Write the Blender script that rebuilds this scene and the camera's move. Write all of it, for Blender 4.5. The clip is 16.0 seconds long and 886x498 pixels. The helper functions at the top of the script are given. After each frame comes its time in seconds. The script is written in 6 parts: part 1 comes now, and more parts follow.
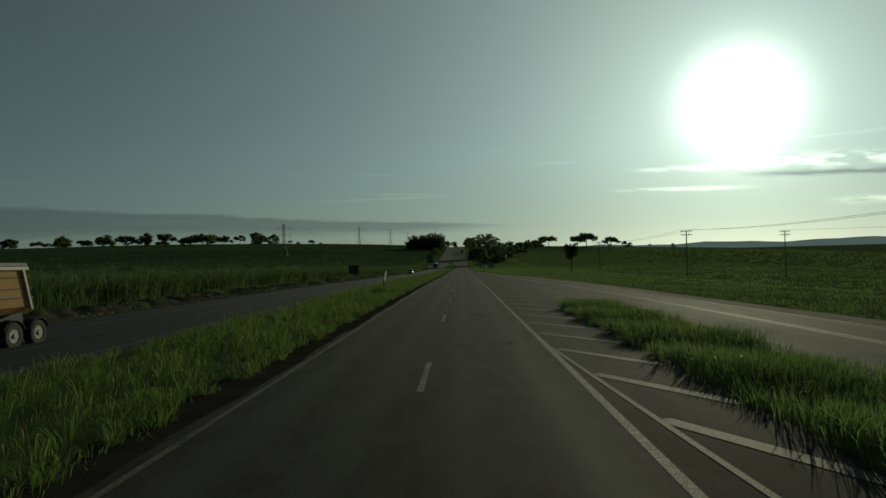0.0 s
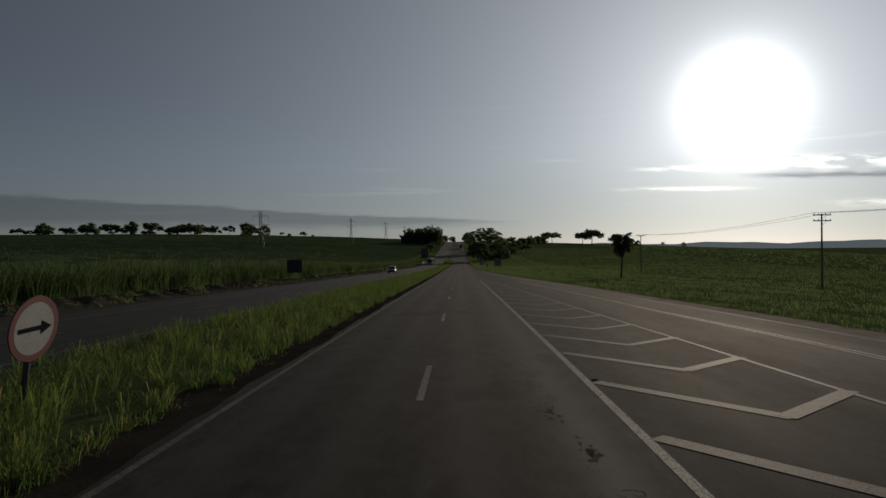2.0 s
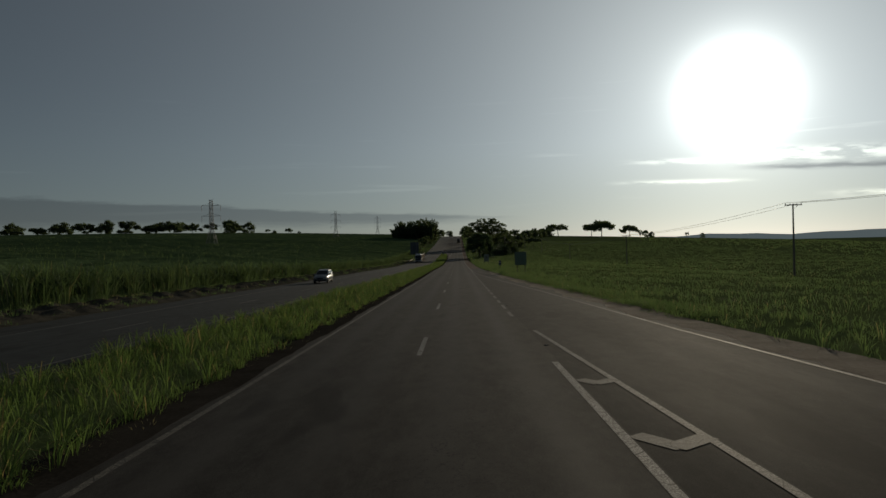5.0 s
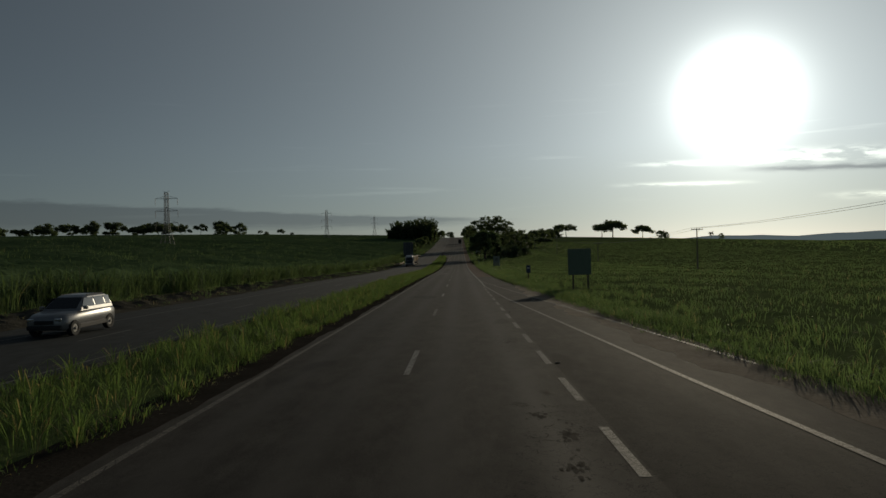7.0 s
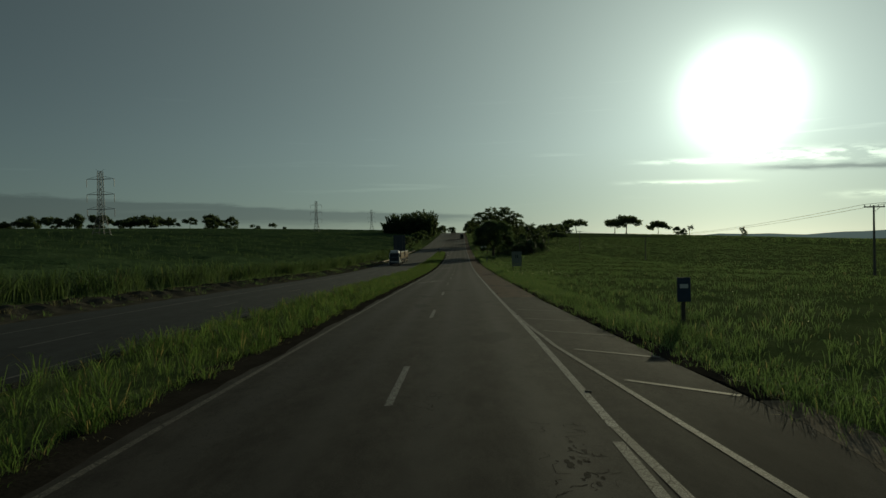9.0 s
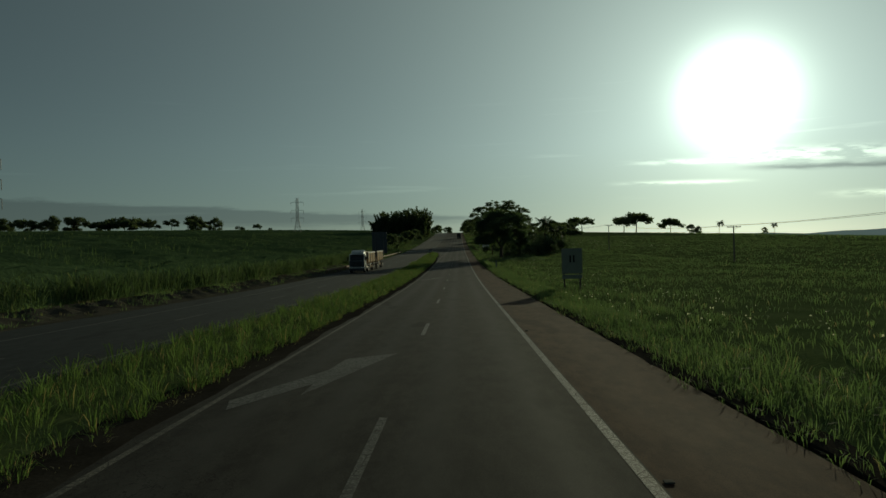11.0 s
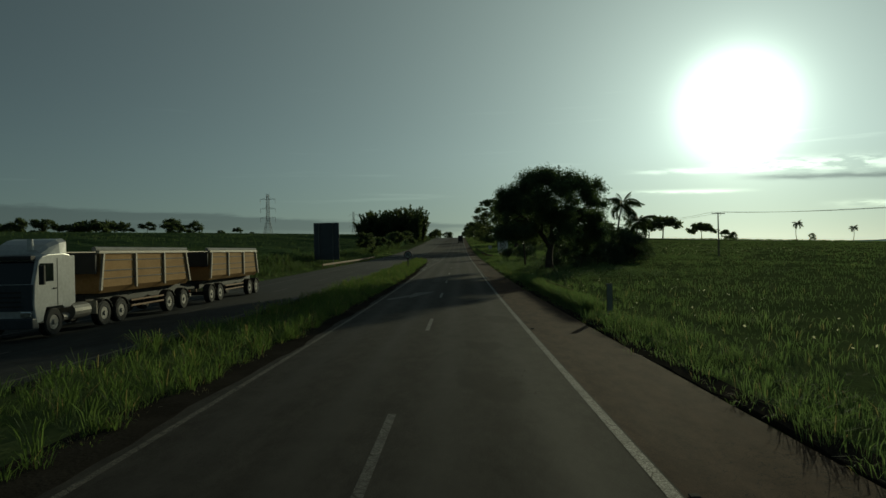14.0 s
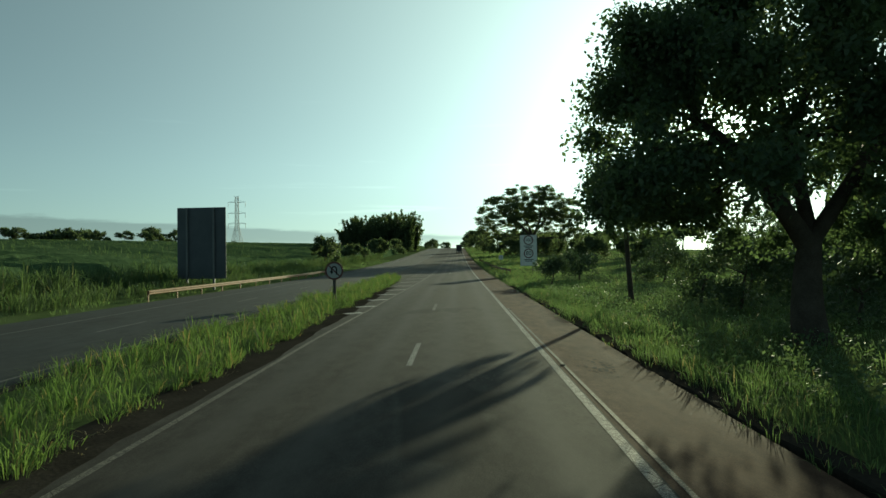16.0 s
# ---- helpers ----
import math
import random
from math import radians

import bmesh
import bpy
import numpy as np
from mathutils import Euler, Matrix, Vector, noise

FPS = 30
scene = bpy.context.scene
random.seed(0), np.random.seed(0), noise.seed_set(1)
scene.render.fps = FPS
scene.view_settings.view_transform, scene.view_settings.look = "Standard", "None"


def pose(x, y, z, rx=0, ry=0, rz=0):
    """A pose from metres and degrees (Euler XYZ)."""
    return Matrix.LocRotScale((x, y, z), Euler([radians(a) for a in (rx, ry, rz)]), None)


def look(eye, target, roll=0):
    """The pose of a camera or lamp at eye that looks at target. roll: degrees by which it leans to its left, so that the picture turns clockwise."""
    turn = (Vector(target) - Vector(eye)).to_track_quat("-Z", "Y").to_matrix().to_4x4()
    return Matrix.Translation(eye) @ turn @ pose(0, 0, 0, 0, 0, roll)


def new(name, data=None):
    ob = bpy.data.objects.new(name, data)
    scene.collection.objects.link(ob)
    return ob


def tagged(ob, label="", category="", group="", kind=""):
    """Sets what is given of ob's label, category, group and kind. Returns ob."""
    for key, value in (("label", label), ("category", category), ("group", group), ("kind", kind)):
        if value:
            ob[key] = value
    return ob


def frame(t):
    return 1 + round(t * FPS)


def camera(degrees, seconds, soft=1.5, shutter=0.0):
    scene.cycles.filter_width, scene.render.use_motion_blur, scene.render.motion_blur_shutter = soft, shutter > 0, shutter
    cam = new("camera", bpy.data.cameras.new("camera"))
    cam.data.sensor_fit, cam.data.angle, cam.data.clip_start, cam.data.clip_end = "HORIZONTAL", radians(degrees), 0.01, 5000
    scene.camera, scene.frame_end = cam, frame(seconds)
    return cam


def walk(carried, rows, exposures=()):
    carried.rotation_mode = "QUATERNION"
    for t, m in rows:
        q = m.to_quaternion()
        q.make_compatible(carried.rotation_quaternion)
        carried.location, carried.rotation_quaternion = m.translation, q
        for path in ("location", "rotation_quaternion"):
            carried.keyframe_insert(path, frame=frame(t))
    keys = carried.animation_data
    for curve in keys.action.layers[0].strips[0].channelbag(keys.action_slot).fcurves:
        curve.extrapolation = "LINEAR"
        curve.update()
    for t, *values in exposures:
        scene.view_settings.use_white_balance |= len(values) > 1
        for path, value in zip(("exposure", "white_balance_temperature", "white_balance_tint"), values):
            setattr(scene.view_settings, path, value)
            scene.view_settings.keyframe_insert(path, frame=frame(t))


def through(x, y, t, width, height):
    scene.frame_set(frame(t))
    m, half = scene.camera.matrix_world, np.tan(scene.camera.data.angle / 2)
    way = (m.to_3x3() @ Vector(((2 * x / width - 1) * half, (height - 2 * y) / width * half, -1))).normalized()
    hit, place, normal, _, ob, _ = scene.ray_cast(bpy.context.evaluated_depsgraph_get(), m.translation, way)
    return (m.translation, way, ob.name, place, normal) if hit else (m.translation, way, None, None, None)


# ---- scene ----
cam = camera(70.22, 16.0, soft=1.5)
PATH = [
    (0.0, look((0.982, -0.000, 2.753), (-1.957, 99.955, 3.411), -1.631)),
    (0.5, look((0.912, 12.285, 2.564), (-2.375, 112.231, 2.678), -1.611)),
    (1.0, look((0.856, 24.581, 2.378), (-2.778, 124.515, 2.239), -0.838)),
    (1.5, look((0.823, 36.898, 2.189), (-2.228, 136.851, 1.928), -1.019)),
    (2.0, look((0.820, 49.239, 1.991), (-1.875, 149.203, 1.935), -0.564)),
    (2.5, look((0.850, 61.593, 1.780), (-1.200, 161.572, 1.410), -1.373)),
    (3.0, look((0.907, 73.946, 1.556), (-0.920, 173.929, 1.509), -1.303)),
    (3.5, look((0.982, 86.301, 1.317), (-1.064, 186.278, 0.656), -1.505)),
    (4.0, look((1.060, 98.685, 1.066), (-1.171, 198.658, 0.492), -1.803)),
    (4.2, look((1.089, 103.653, 0.963), (-1.341, 203.619, -0.024), -1.245)),
    (4.7, look((1.155, 116.121, 0.700), (-1.252, 216.089, -0.078), -1.358)),
    (5.2, look((1.211, 128.658, 0.434), (-1.172, 228.628, -0.136), -1.471)),
    (5.7, look((1.261, 141.263, 0.170), (-1.099, 241.234, -0.191), -1.584)),
    (6.3, look((1.314, 156.479, -0.140), (-1.017, 256.452, -0.251), -1.720)),
    (6.5, look((1.330, 161.573, -0.243), (-1.072, 261.542, -0.873), -1.637)),
    (7.0, look((1.365, 174.353, -0.496), (-1.257, 274.318, -0.755), -1.484)),
    (7.5, look((1.389, 187.193, -0.751), (-1.359, 287.156, -0.729), -1.129)),
    (8.0, look((1.401, 200.089, -1.008), (-1.170, 300.055, -1.486), -1.385)),
    (8.5, look((1.404, 213.040, -1.262), (-1.287, 313.004, -1.382), -1.252)),
    (9.0, look((1.403, 226.051, -1.497), (-1.551, 326.005, -2.263), -1.121)),
    (9.2, look((1.402, 231.273, -1.585), (-1.313, 331.236, -1.801), -1.356)),
    (9.7, look((1.400, 244.370, -1.804), (-1.240, 344.335, -2.093), -1.407)),
    (10.2, look((1.397, 257.512, -2.035), (-1.168, 357.479, -2.398), -1.457)),
    (10.7, look((1.394, 270.683, -2.287), (-1.097, 370.652, -2.723), -1.508)),
    (11.3, look((1.389, 286.503, -2.611), (-1.012, 386.473, -3.136), -1.568)),
    (11.5, look((1.386, 291.776, -2.723), (-0.961, 391.748, -2.832), -1.663)),
    (12.0, look((1.377, 304.969, -2.997), (-1.249, 404.933, -3.423), -1.497)),
    (12.5, look((1.359, 318.209, -3.252), (-1.404, 418.169, -3.726), -1.451)),
    (13.0, look((1.330, 331.533, -3.468), (-1.425, 431.495, -3.310), -1.097)),
    (13.5, look((1.290, 344.963, -3.622), (-1.499, 444.924, -3.411), -0.933)),
    (14.0, look((1.249, 358.503, -3.710), (-1.391, 458.465, -2.933), -1.180)),
    (14.5, look((1.219, 372.156, -3.749), (-1.392, 472.119, -3.062), -1.791)),
    (15.0, look((1.213, 385.900, -3.749), (-1.215, 485.862, -2.459), -1.555)),
    (15.5, look((1.241, 399.706, -3.682), (-1.045, 499.658, -1.578), -1.574)),
    (16.0, look((1.289, 413.543, -3.525), (-1.071, 513.480, -0.881), -0.976)),
]
EXPOSURES = [(0.0, -0.75, 6250, -21), (0.6, -0.75, 6250, -10), (1.2, -0.75, 6200, 8), (3.5, -0.75, 6200, 10), (4.2, -0.75, 6250, 2), (6.3, -0.75, 6250, 4), (7.5, -0.75, 6300, -3),
             (8.2, -0.75, 6400, -10), (9.0, -0.75, 6400, -18), (11.5, -0.75, 6250, -21), (14.6, -0.72, 6250, -21), (14.9, -0.55, 6150, -22), (15.2, -0.2, 5900, -26), (15.5, 0.27, 5750, -30), (15.7, 0.58, 5850, -29), (16.0, 0.98, 6050, -27)]
walk(cam, PATH, EXPOSURES)

# ---- world and sun ----
SUN_AZ, SUN_EL = radians(23.8), radians(11.5)
SUN_DIR = Vector((math.sin(SUN_AZ) * math.cos(SUN_EL), math.cos(SUN_AZ) * math.cos(SUN_EL), math.sin(SUN_EL)))

world = bpy.data.worlds.new("world")
scene.world = world
world.use_nodes = True
W = world.node_tree


def wn(kind, **values):
    node = W.nodes.new(kind)
    for key, value in values.items():
        node.inputs[key].default_value = value
    return node


def wmath(op, a, b=None, clamp=False):
    node = W.nodes.new("ShaderNodeMath")
    node.operation, node.use_clamp = op, clamp
    for i, v in enumerate((a, b)):
        if v is None:
            continue
        if isinstance(v, (int, float)):
            node.inputs[i].default_value = v
        else:
            W.links.new(v, node.inputs[i])
    return node.outputs[0]


def wmix(fac, a, b, blend="MIX"):
    node = W.nodes.new("ShaderNodeMix")
    node.data_type, node.blend_type = "RGBA", blend
    for i, v in ((0, fac), (6, a), (7, b)):
        if isinstance(v, (int, float)):
            node.inputs[i].default_value = v
        elif isinstance(v, tuple):
            node.inputs[i].default_value = (*v, 1)
        else:
            W.links.new(v, node.inputs[i])
    return node.outputs[2]


def wramp(value, lo, hi):
    node = W.nodes.new("ShaderNodeMapRange")
    node.interpolation_type = "SMOOTHSTEP"
    W.links.new(value, node.inputs[0])
    node.inputs[1].default_value, node.inputs[2].default_value = lo, hi
    return node.outputs[0]


sky = W.nodes.new("ShaderNodeTexSky")
sky.sky_type, sky.sun_disc = "NISHITA", False
sky.sun_elevation, sky.sun_rotation = SUN_EL, SUN_AZ
sky.air_density, sky.dust_density, sky.ozone_density, sky.altitude = 1.0, 0.35, 3.0, 600
coord = W.nodes.new("ShaderNodeTexCoord").outputs["Generated"]
sep = W.nodes.new("ShaderNodeSeparateXYZ")
W.links.new(coord, sep.inputs[0])
dot = W.nodes.new("ShaderNodeVectorMath")
dot.operation = "DOT_PRODUCT"
W.links.new(coord, dot.inputs[0])
dot.inputs[1].default_value = SUN_DIR
angle = wmath("ARCCOSINE", wmath("MINIMUM", dot.outputs["Value"], 1.0))
# forward-scattered light of a hazy morning round the sun
core = wmath("MULTIPLY", wmath("EXPONENT", wmath("MULTIPLY", wmath("POWER", wmath("DIVIDE", angle, radians(3.3)), 2.0), -1.0)), 75.0)
halo = wmath("MULTIPLY", wmath("EXPONENT", wmath("MULTIPLY", wmath("DIVIDE", angle, radians(19.5)), -1.0)), 18.4)
ring = wmath("MULTIPLY", wmath("EXPONENT", wmath("MULTIPLY", wmath("DIVIDE", angle, radians(5.5)), -1.0)), 12.5)
glow = wmath("MULTIPLY", wmath("ADD", wmath("ADD", core, ring), halo), wmath("ADD", wmath("MULTIPLY", wramp(sep.outputs["Z"], -0.01, 0.16), 0.53), 0.47))
# thin cirrus and a low bank of stratus
elev = sep.outputs["Z"]
stretch = W.nodes.new("ShaderNodeCombineXYZ")
W.links.new(wmath("MULTIPLY", sep.outputs["X"], 2.0), stretch.inputs[0])
W.links.new(wmath("MULTIPLY", sep.outputs["Y"], 2.0), stretch.inputs[1])
W.links.new(wmath("MULTIPLY", elev, 42.0), stretch.inputs[2])
cloud_noise = wn("ShaderNodeTexNoise", Scale=1.6, Detail=6.0, Roughness=0.55)
W.links.new(stretch.outputs[0], cloud_noise.inputs["Vector"])
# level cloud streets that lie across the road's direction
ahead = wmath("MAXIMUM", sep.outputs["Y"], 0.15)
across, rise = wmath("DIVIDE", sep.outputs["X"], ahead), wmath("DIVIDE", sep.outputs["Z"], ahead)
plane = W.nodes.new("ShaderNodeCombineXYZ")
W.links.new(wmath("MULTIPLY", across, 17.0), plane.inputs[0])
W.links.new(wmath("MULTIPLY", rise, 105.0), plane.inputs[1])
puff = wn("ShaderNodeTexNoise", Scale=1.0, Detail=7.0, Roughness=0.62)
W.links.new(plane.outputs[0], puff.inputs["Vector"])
# the bank's upper edge falls from west to east
bank_top = wmath("ADD", wmath("MULTIPLY", sep.outputs["X"], -0.0535), 0.0475)
ragged = wmath("MULTIPLY", wmath("ADD", wmath("SUBTRACT", cloud_noise.outputs["Fac"], 0.5), wmath("MULTIPLY", wmath("SUBTRACT", puff.outputs["Fac"], 0.5), 0.7)), 0.020)
bank_in = wmath("MULTIPLY", wramp(wmath("SUBTRACT", wmath("ADD", bank_top, ragged), elev), -0.002, 0.005), wramp(wmath("ADD", elev, ragged), 0.030, 0.046))
bank = wmath("MULTIPLY", bank_in, wramp(wmath("MULTIPLY", sep.outputs["X"], -1.0), -0.14, 0.05))


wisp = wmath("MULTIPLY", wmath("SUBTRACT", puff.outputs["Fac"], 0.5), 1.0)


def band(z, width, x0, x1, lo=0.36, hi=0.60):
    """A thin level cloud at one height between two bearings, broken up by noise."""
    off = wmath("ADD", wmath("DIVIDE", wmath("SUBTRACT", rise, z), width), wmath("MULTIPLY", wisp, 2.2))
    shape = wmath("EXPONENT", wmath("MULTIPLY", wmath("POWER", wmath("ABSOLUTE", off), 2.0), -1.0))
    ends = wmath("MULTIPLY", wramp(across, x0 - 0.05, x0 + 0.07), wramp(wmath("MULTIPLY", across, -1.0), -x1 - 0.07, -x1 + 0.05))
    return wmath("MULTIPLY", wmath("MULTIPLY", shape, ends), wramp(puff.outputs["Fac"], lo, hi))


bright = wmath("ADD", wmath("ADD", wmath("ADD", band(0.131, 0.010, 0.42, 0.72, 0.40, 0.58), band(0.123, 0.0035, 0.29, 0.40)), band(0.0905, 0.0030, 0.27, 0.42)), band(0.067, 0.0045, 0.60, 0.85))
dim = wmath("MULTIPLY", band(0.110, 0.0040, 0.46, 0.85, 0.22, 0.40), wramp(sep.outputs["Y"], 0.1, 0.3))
streak = wmath("MULTIPLY", wramp(cloud_noise.outputs["Fac"], 0.60, 0.72), wmath("MULTIPLY", wramp(elev, 0.03, 0.07), wramp(wmath("MULTIPLY", elev, -1.0), -0.30, -0.12)))
grey = wn("ShaderNodeRGBToBW")
W.links.new(sky.outputs[0], grey.inputs[0])
base = wmix(0.62, sky.outputs[0], wmix(1.0, grey.outputs[0], (0.93, 1.0, 1.06), "MULTIPLY"))
scaled = wmix(1.0, base, (1.0, 1.0, 1.0), "MULTIPLY")
lit = wmix(1.0, scaled, wmix(1.0, glow, wmix(wramp(elev, 0.0, 0.16), (1.0, 0.91, 0.70), (1.0, 0.985, 0.95)), "MULTIPLY"), "ADD")
banked = wmix(wmath("MULTIPLY", bank, 0.58), lit, wmix(1.0, grey.outputs[0], (0.42, 0.47, 0.52), "MULTIPLY"))
streaked = wmix(wmath("MULTIPLY", streak, 0.14), banked, wmix(1.0, banked, (1.9, 1.85, 1.75), "MULTIPLY"))
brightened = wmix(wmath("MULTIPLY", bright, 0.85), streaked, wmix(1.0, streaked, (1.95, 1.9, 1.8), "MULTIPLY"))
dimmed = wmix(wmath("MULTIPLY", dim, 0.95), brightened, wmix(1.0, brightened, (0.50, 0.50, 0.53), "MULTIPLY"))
back = W.nodes["Background"]
W.links.new(dimmed, back.inputs[0])
back.inputs[1].default_value = 0.05

sun = new("sun", bpy.data.lights.new("sun", "SUN"))
sun.data.energy, sun.data.angle, sun.data.color = 2.5, radians(0.6), (1.0, 0.80, 0.58)
sun.matrix_world = look(SUN_DIR * 200, (0, 0, 0))

# ---- materials ----


def material(name):
    m = bpy.data.materials.new(name)
    m.use_nodes = True
    return m, m.node_tree, m.node_tree.nodes["Principled BSDF"]


def node(tree, kind, **values):
    n = tree.nodes.new(kind)
    for key, value in values.items():
        n.inputs[key].default_value = value
    return n


def noise_of(tree, scale, detail=4.0, rough=0.55, squash=(1, 1, 1)):
    coords = tree.nodes.new("ShaderNodeTexCoord")
    mapping = node(tree, "ShaderNodeMapping", Scale=squash)
    tree.links.new(coords.outputs["Object"], mapping.inputs["Vector"])
    n = node(tree, "ShaderNodeTexNoise", Scale=scale, Detail=detail, Roughness=rough)
    tree.links.new(mapping.outputs[0], n.inputs["Vector"])
    return n.outputs["Fac"]


def ramp(tree, fac, stops):
    r = tree.nodes.new("ShaderNodeValToRGB")
    while len(r.color_ramp.elements) < len(stops):
        r.color_ramp.elements.new(0.5)
    for element, (at, colour) in zip(r.color_ramp.elements, stops):
        element.position, element.color = at, (*colour, 1)
    tree.links.new(fac, r.inputs[0])
    return r.outputs["Color"]


def mixed(tree, fac, a, b, blend="MIX"):
    n = tree.nodes.new("ShaderNodeMix")
    n.data_type, n.blend_type = "RGBA", blend
    for i, v in ((0, fac), (6, a), (7, b)):
        if isinstance(v, (int, float)):
            n.inputs[i].default_value = v
        elif isinstance(v, tuple):
            n.inputs[i].default_value = (*v, 1)
        else:
            tree.links.new(v, n.inputs[i])
    return n.outputs[2]


def bump(tree, bsdf, height, strength, distance):
    b = node(tree, "ShaderNodeBump", Strength=strength, Distance=distance)
    tree.links.new(height, b.inputs["Height"])
    tree.links.new(b.outputs[0], bsdf.inputs["Normal"])


def surface(name, dark, light, scale, rough=0.6, fine=None, metal=0.0, bump_size=0.0, spec=0.5):
    """A plain material with variation at two scales."""
    m, t, b = material(name)
    wide = ramp(t, noise_of(t, scale), ((0.3, dark), (0.7, light)))
    grain = noise_of(t, fine or scale * 14, 3.0)
    colour = mixed(t, 0.35, wide, ramp(t, grain, ((0.3, tuple(c * 0.72 for c in dark)), (0.75, tuple(min(1, c * 1.15) for c in light)))))
    t.links.new(colour, b.inputs["Base Color"])
    b.inputs["Roughness"].default_value, b.inputs["Metallic"].default_value = rough, metal
    b.inputs["Specular IOR Level"].default_value = spec
    if bump_size:
        bump(t, b, grain, 0.6, bump_size)
    return m


def foliage(name, dark, light, through=0.45, scale=0.35, dry=None, dry_share=0.12, gloss=0.12, through_gain=1.35):
    """Leaves that let light through; each leaf has its own shade."""
    m, t, b = material(name)
    out = t.nodes["Material Output"]
    island = t.nodes.new("ShaderNodeNewGeometry").outputs["Random Per Island"]
    patch = noise_of(t, scale, 3.0)
    colour = mixed(t, 0.5, ramp(t, island, ((0.0, dark), (1.0, light))), ramp(t, patch, ((0.35, dark), (0.68, light))))
    if dry:
        pick = t.nodes.new("ShaderNodeMath")
        pick.operation = "LESS_THAN"
        t.links.new(island, pick.inputs[0])
        pick.inputs[1].default_value = dry_share
        colour = mixed(t, pick.outputs[0], colour, dry)
    t.links.new(colour, b.inputs["Base Color"])
    b.inputs["Roughness"].default_value, b.inputs["Specular IOR Level"].default_value = 0.55 if gloss > 0.2 else 0.65, gloss
    thin = t.nodes.new("ShaderNodeBsdfTranslucent")
    t.links.new(mixed(t, 1.0, colour, (through_gain, through_gain, through_gain * 0.64), "MULTIPLY"), thin.inputs[0])
    mix = t.nodes.new("ShaderNodeMixShader")
    mix.inputs[0].default_value = through
    t.links.new(b.outputs[0], mix.inputs[1])
    t.links.new(thin.outputs[0], mix.inputs[2])
    t.links.new(mix.outputs[0], out.inputs["Surface"])
    return m


def asphalt(name, dark, light, spec=0.12, tracks=()):
    m, t, b = material(name)
    wide = noise_of(t, 0.35, 5.0, 0.6, (1.0, 0.10, 1.0))
    wheel = noise_of(t, 0.9, 2.0, 0.5, (1.0, 0.012, 1.0))
    stone = noise_of(t, 55.0, 3.0, 0.7)
    colour = mixed(t, 0.5, ramp(t, wide, ((0.3, dark), (0.72, light))), ramp(t, wheel, ((0.35, dark), (0.65, light))))
    colour = mixed(t, 0.45, colour, ramp(t, stone, ((0.3, tuple(c * 0.4 for c in dark)), (0.72, tuple(c * 1.7 for c in light)))))
    # patchy ageing of the binder
    mottle = noise_of(t, 2.3, 7.0, 0.72, (1.0, 0.4, 1.0))
    colour = mixed(t, 1.0, mixed(t, 1.0, colour, (1.22, 1.22, 1.22), "MULTIPLY"), ramp(t, mottle, ((0.36, (0.55, 0.55, 0.55)), (0.62, (1.0, 1.0, 1.0)))), "MULTIPLY")
    # wheel tracks polished by traffic
    place = t.nodes.new("ShaderNodeSeparateXYZ")
    t.links.new(t.nodes.new("ShaderNodeTexCoord").outputs["Object"], place.inputs[0])
    polish = None
    for x in tracks:
        steps = []
        for op, a, b2 in (("SUBTRACT", place.outputs[0], x), ("DIVIDE", None, 0.42), ("ABSOLUTE", None, None), ("POWER", None, 2.0), ("MULTIPLY", None, -1.0), ("EXPONENT", None, None)):
            n = t.nodes.new("ShaderNodeMath")
            n.operation = op
            t.links.new(steps[-1] if a is None else a, n.inputs[0])
            if b2 is not None:
                n.inputs[1].default_value = b2
            steps.append(n.outputs[0])
        if polish is None:
            polish = steps[-1]
        else:
            n = t.nodes.new("ShaderNodeMath")
            n.operation = "ADD"
            t.links.new(polish, n.inputs[0])
            t.links.new(steps[-1], n.inputs[1])
            polish = n.outputs[0]
    if polish is not None:
        n = t.nodes.new("ShaderNodeMath")
        n.operation = "MULTIPLY"
        t.links.new(polish, n.inputs[0])
        t.links.new(wide, n.inputs[1])
        polish = n.outputs[0]
        colour = mixed(t, polish, colour, tuple(c * 1.2 for c in light))
    # cracks and sealed patches
    coords = t.nodes.new("ShaderNodeTexCoord")
    crack = node(t, "ShaderNodeTexVoronoi", Scale=2.6)
    crack.feature = "DISTANCE_TO_EDGE"
    warp = node(t, "ShaderNodeTexNoise", Scale=3.0, Detail=4.0)
    t.links.new(coords.outputs["Object"], warp.inputs["Vector"])
    bent = t.nodes.new("ShaderNodeVectorMath")
    bent.operation = "ADD"
    t.links.new(coords.outputs["Object"], bent.inputs[0])
    t.links.new(warp.outputs["Color"], bent.inputs[1])
    t.links.new(bent.outputs[0], crack.inputs["Vector"])
    line = node(t, "ShaderNodeMapRange")
    t.links.new(crack.outputs["Distance"], line.inputs[0])
    line.inputs[1].default_value, line.inputs[2].default_value = 0.025, 0.004
    where = node(t, "ShaderNodeMapRange")
    t.links.new(noise_of(t, 0.16, 3.0, 0.6, (1.0, 0.35, 1.0)), where.inputs[0])
    where.inputs[1].default_value, where.inputs[2].default_value = 0.55, 0.66
    worn = t.nodes.new("ShaderNodeMath")
    worn.operation = "MULTIPLY"
    t.links.new(line.outputs[0], worn.inputs[0])
    t.links.new(where.outputs[0], worn.inputs[1])
    colour = mixed(t, worn.outputs[0], colour, (0.012, 0.012, 0.012))
    patch = node(t, "ShaderNodeMapRange")
    t.links.new(noise_of(t, 0.55, 2.0, 0.4, (1.0, 0.3, 1.0)), patch.inputs[0])
    patch.inputs[1].default_value, patch.inputs[2].default_value = 0.66, 0.70
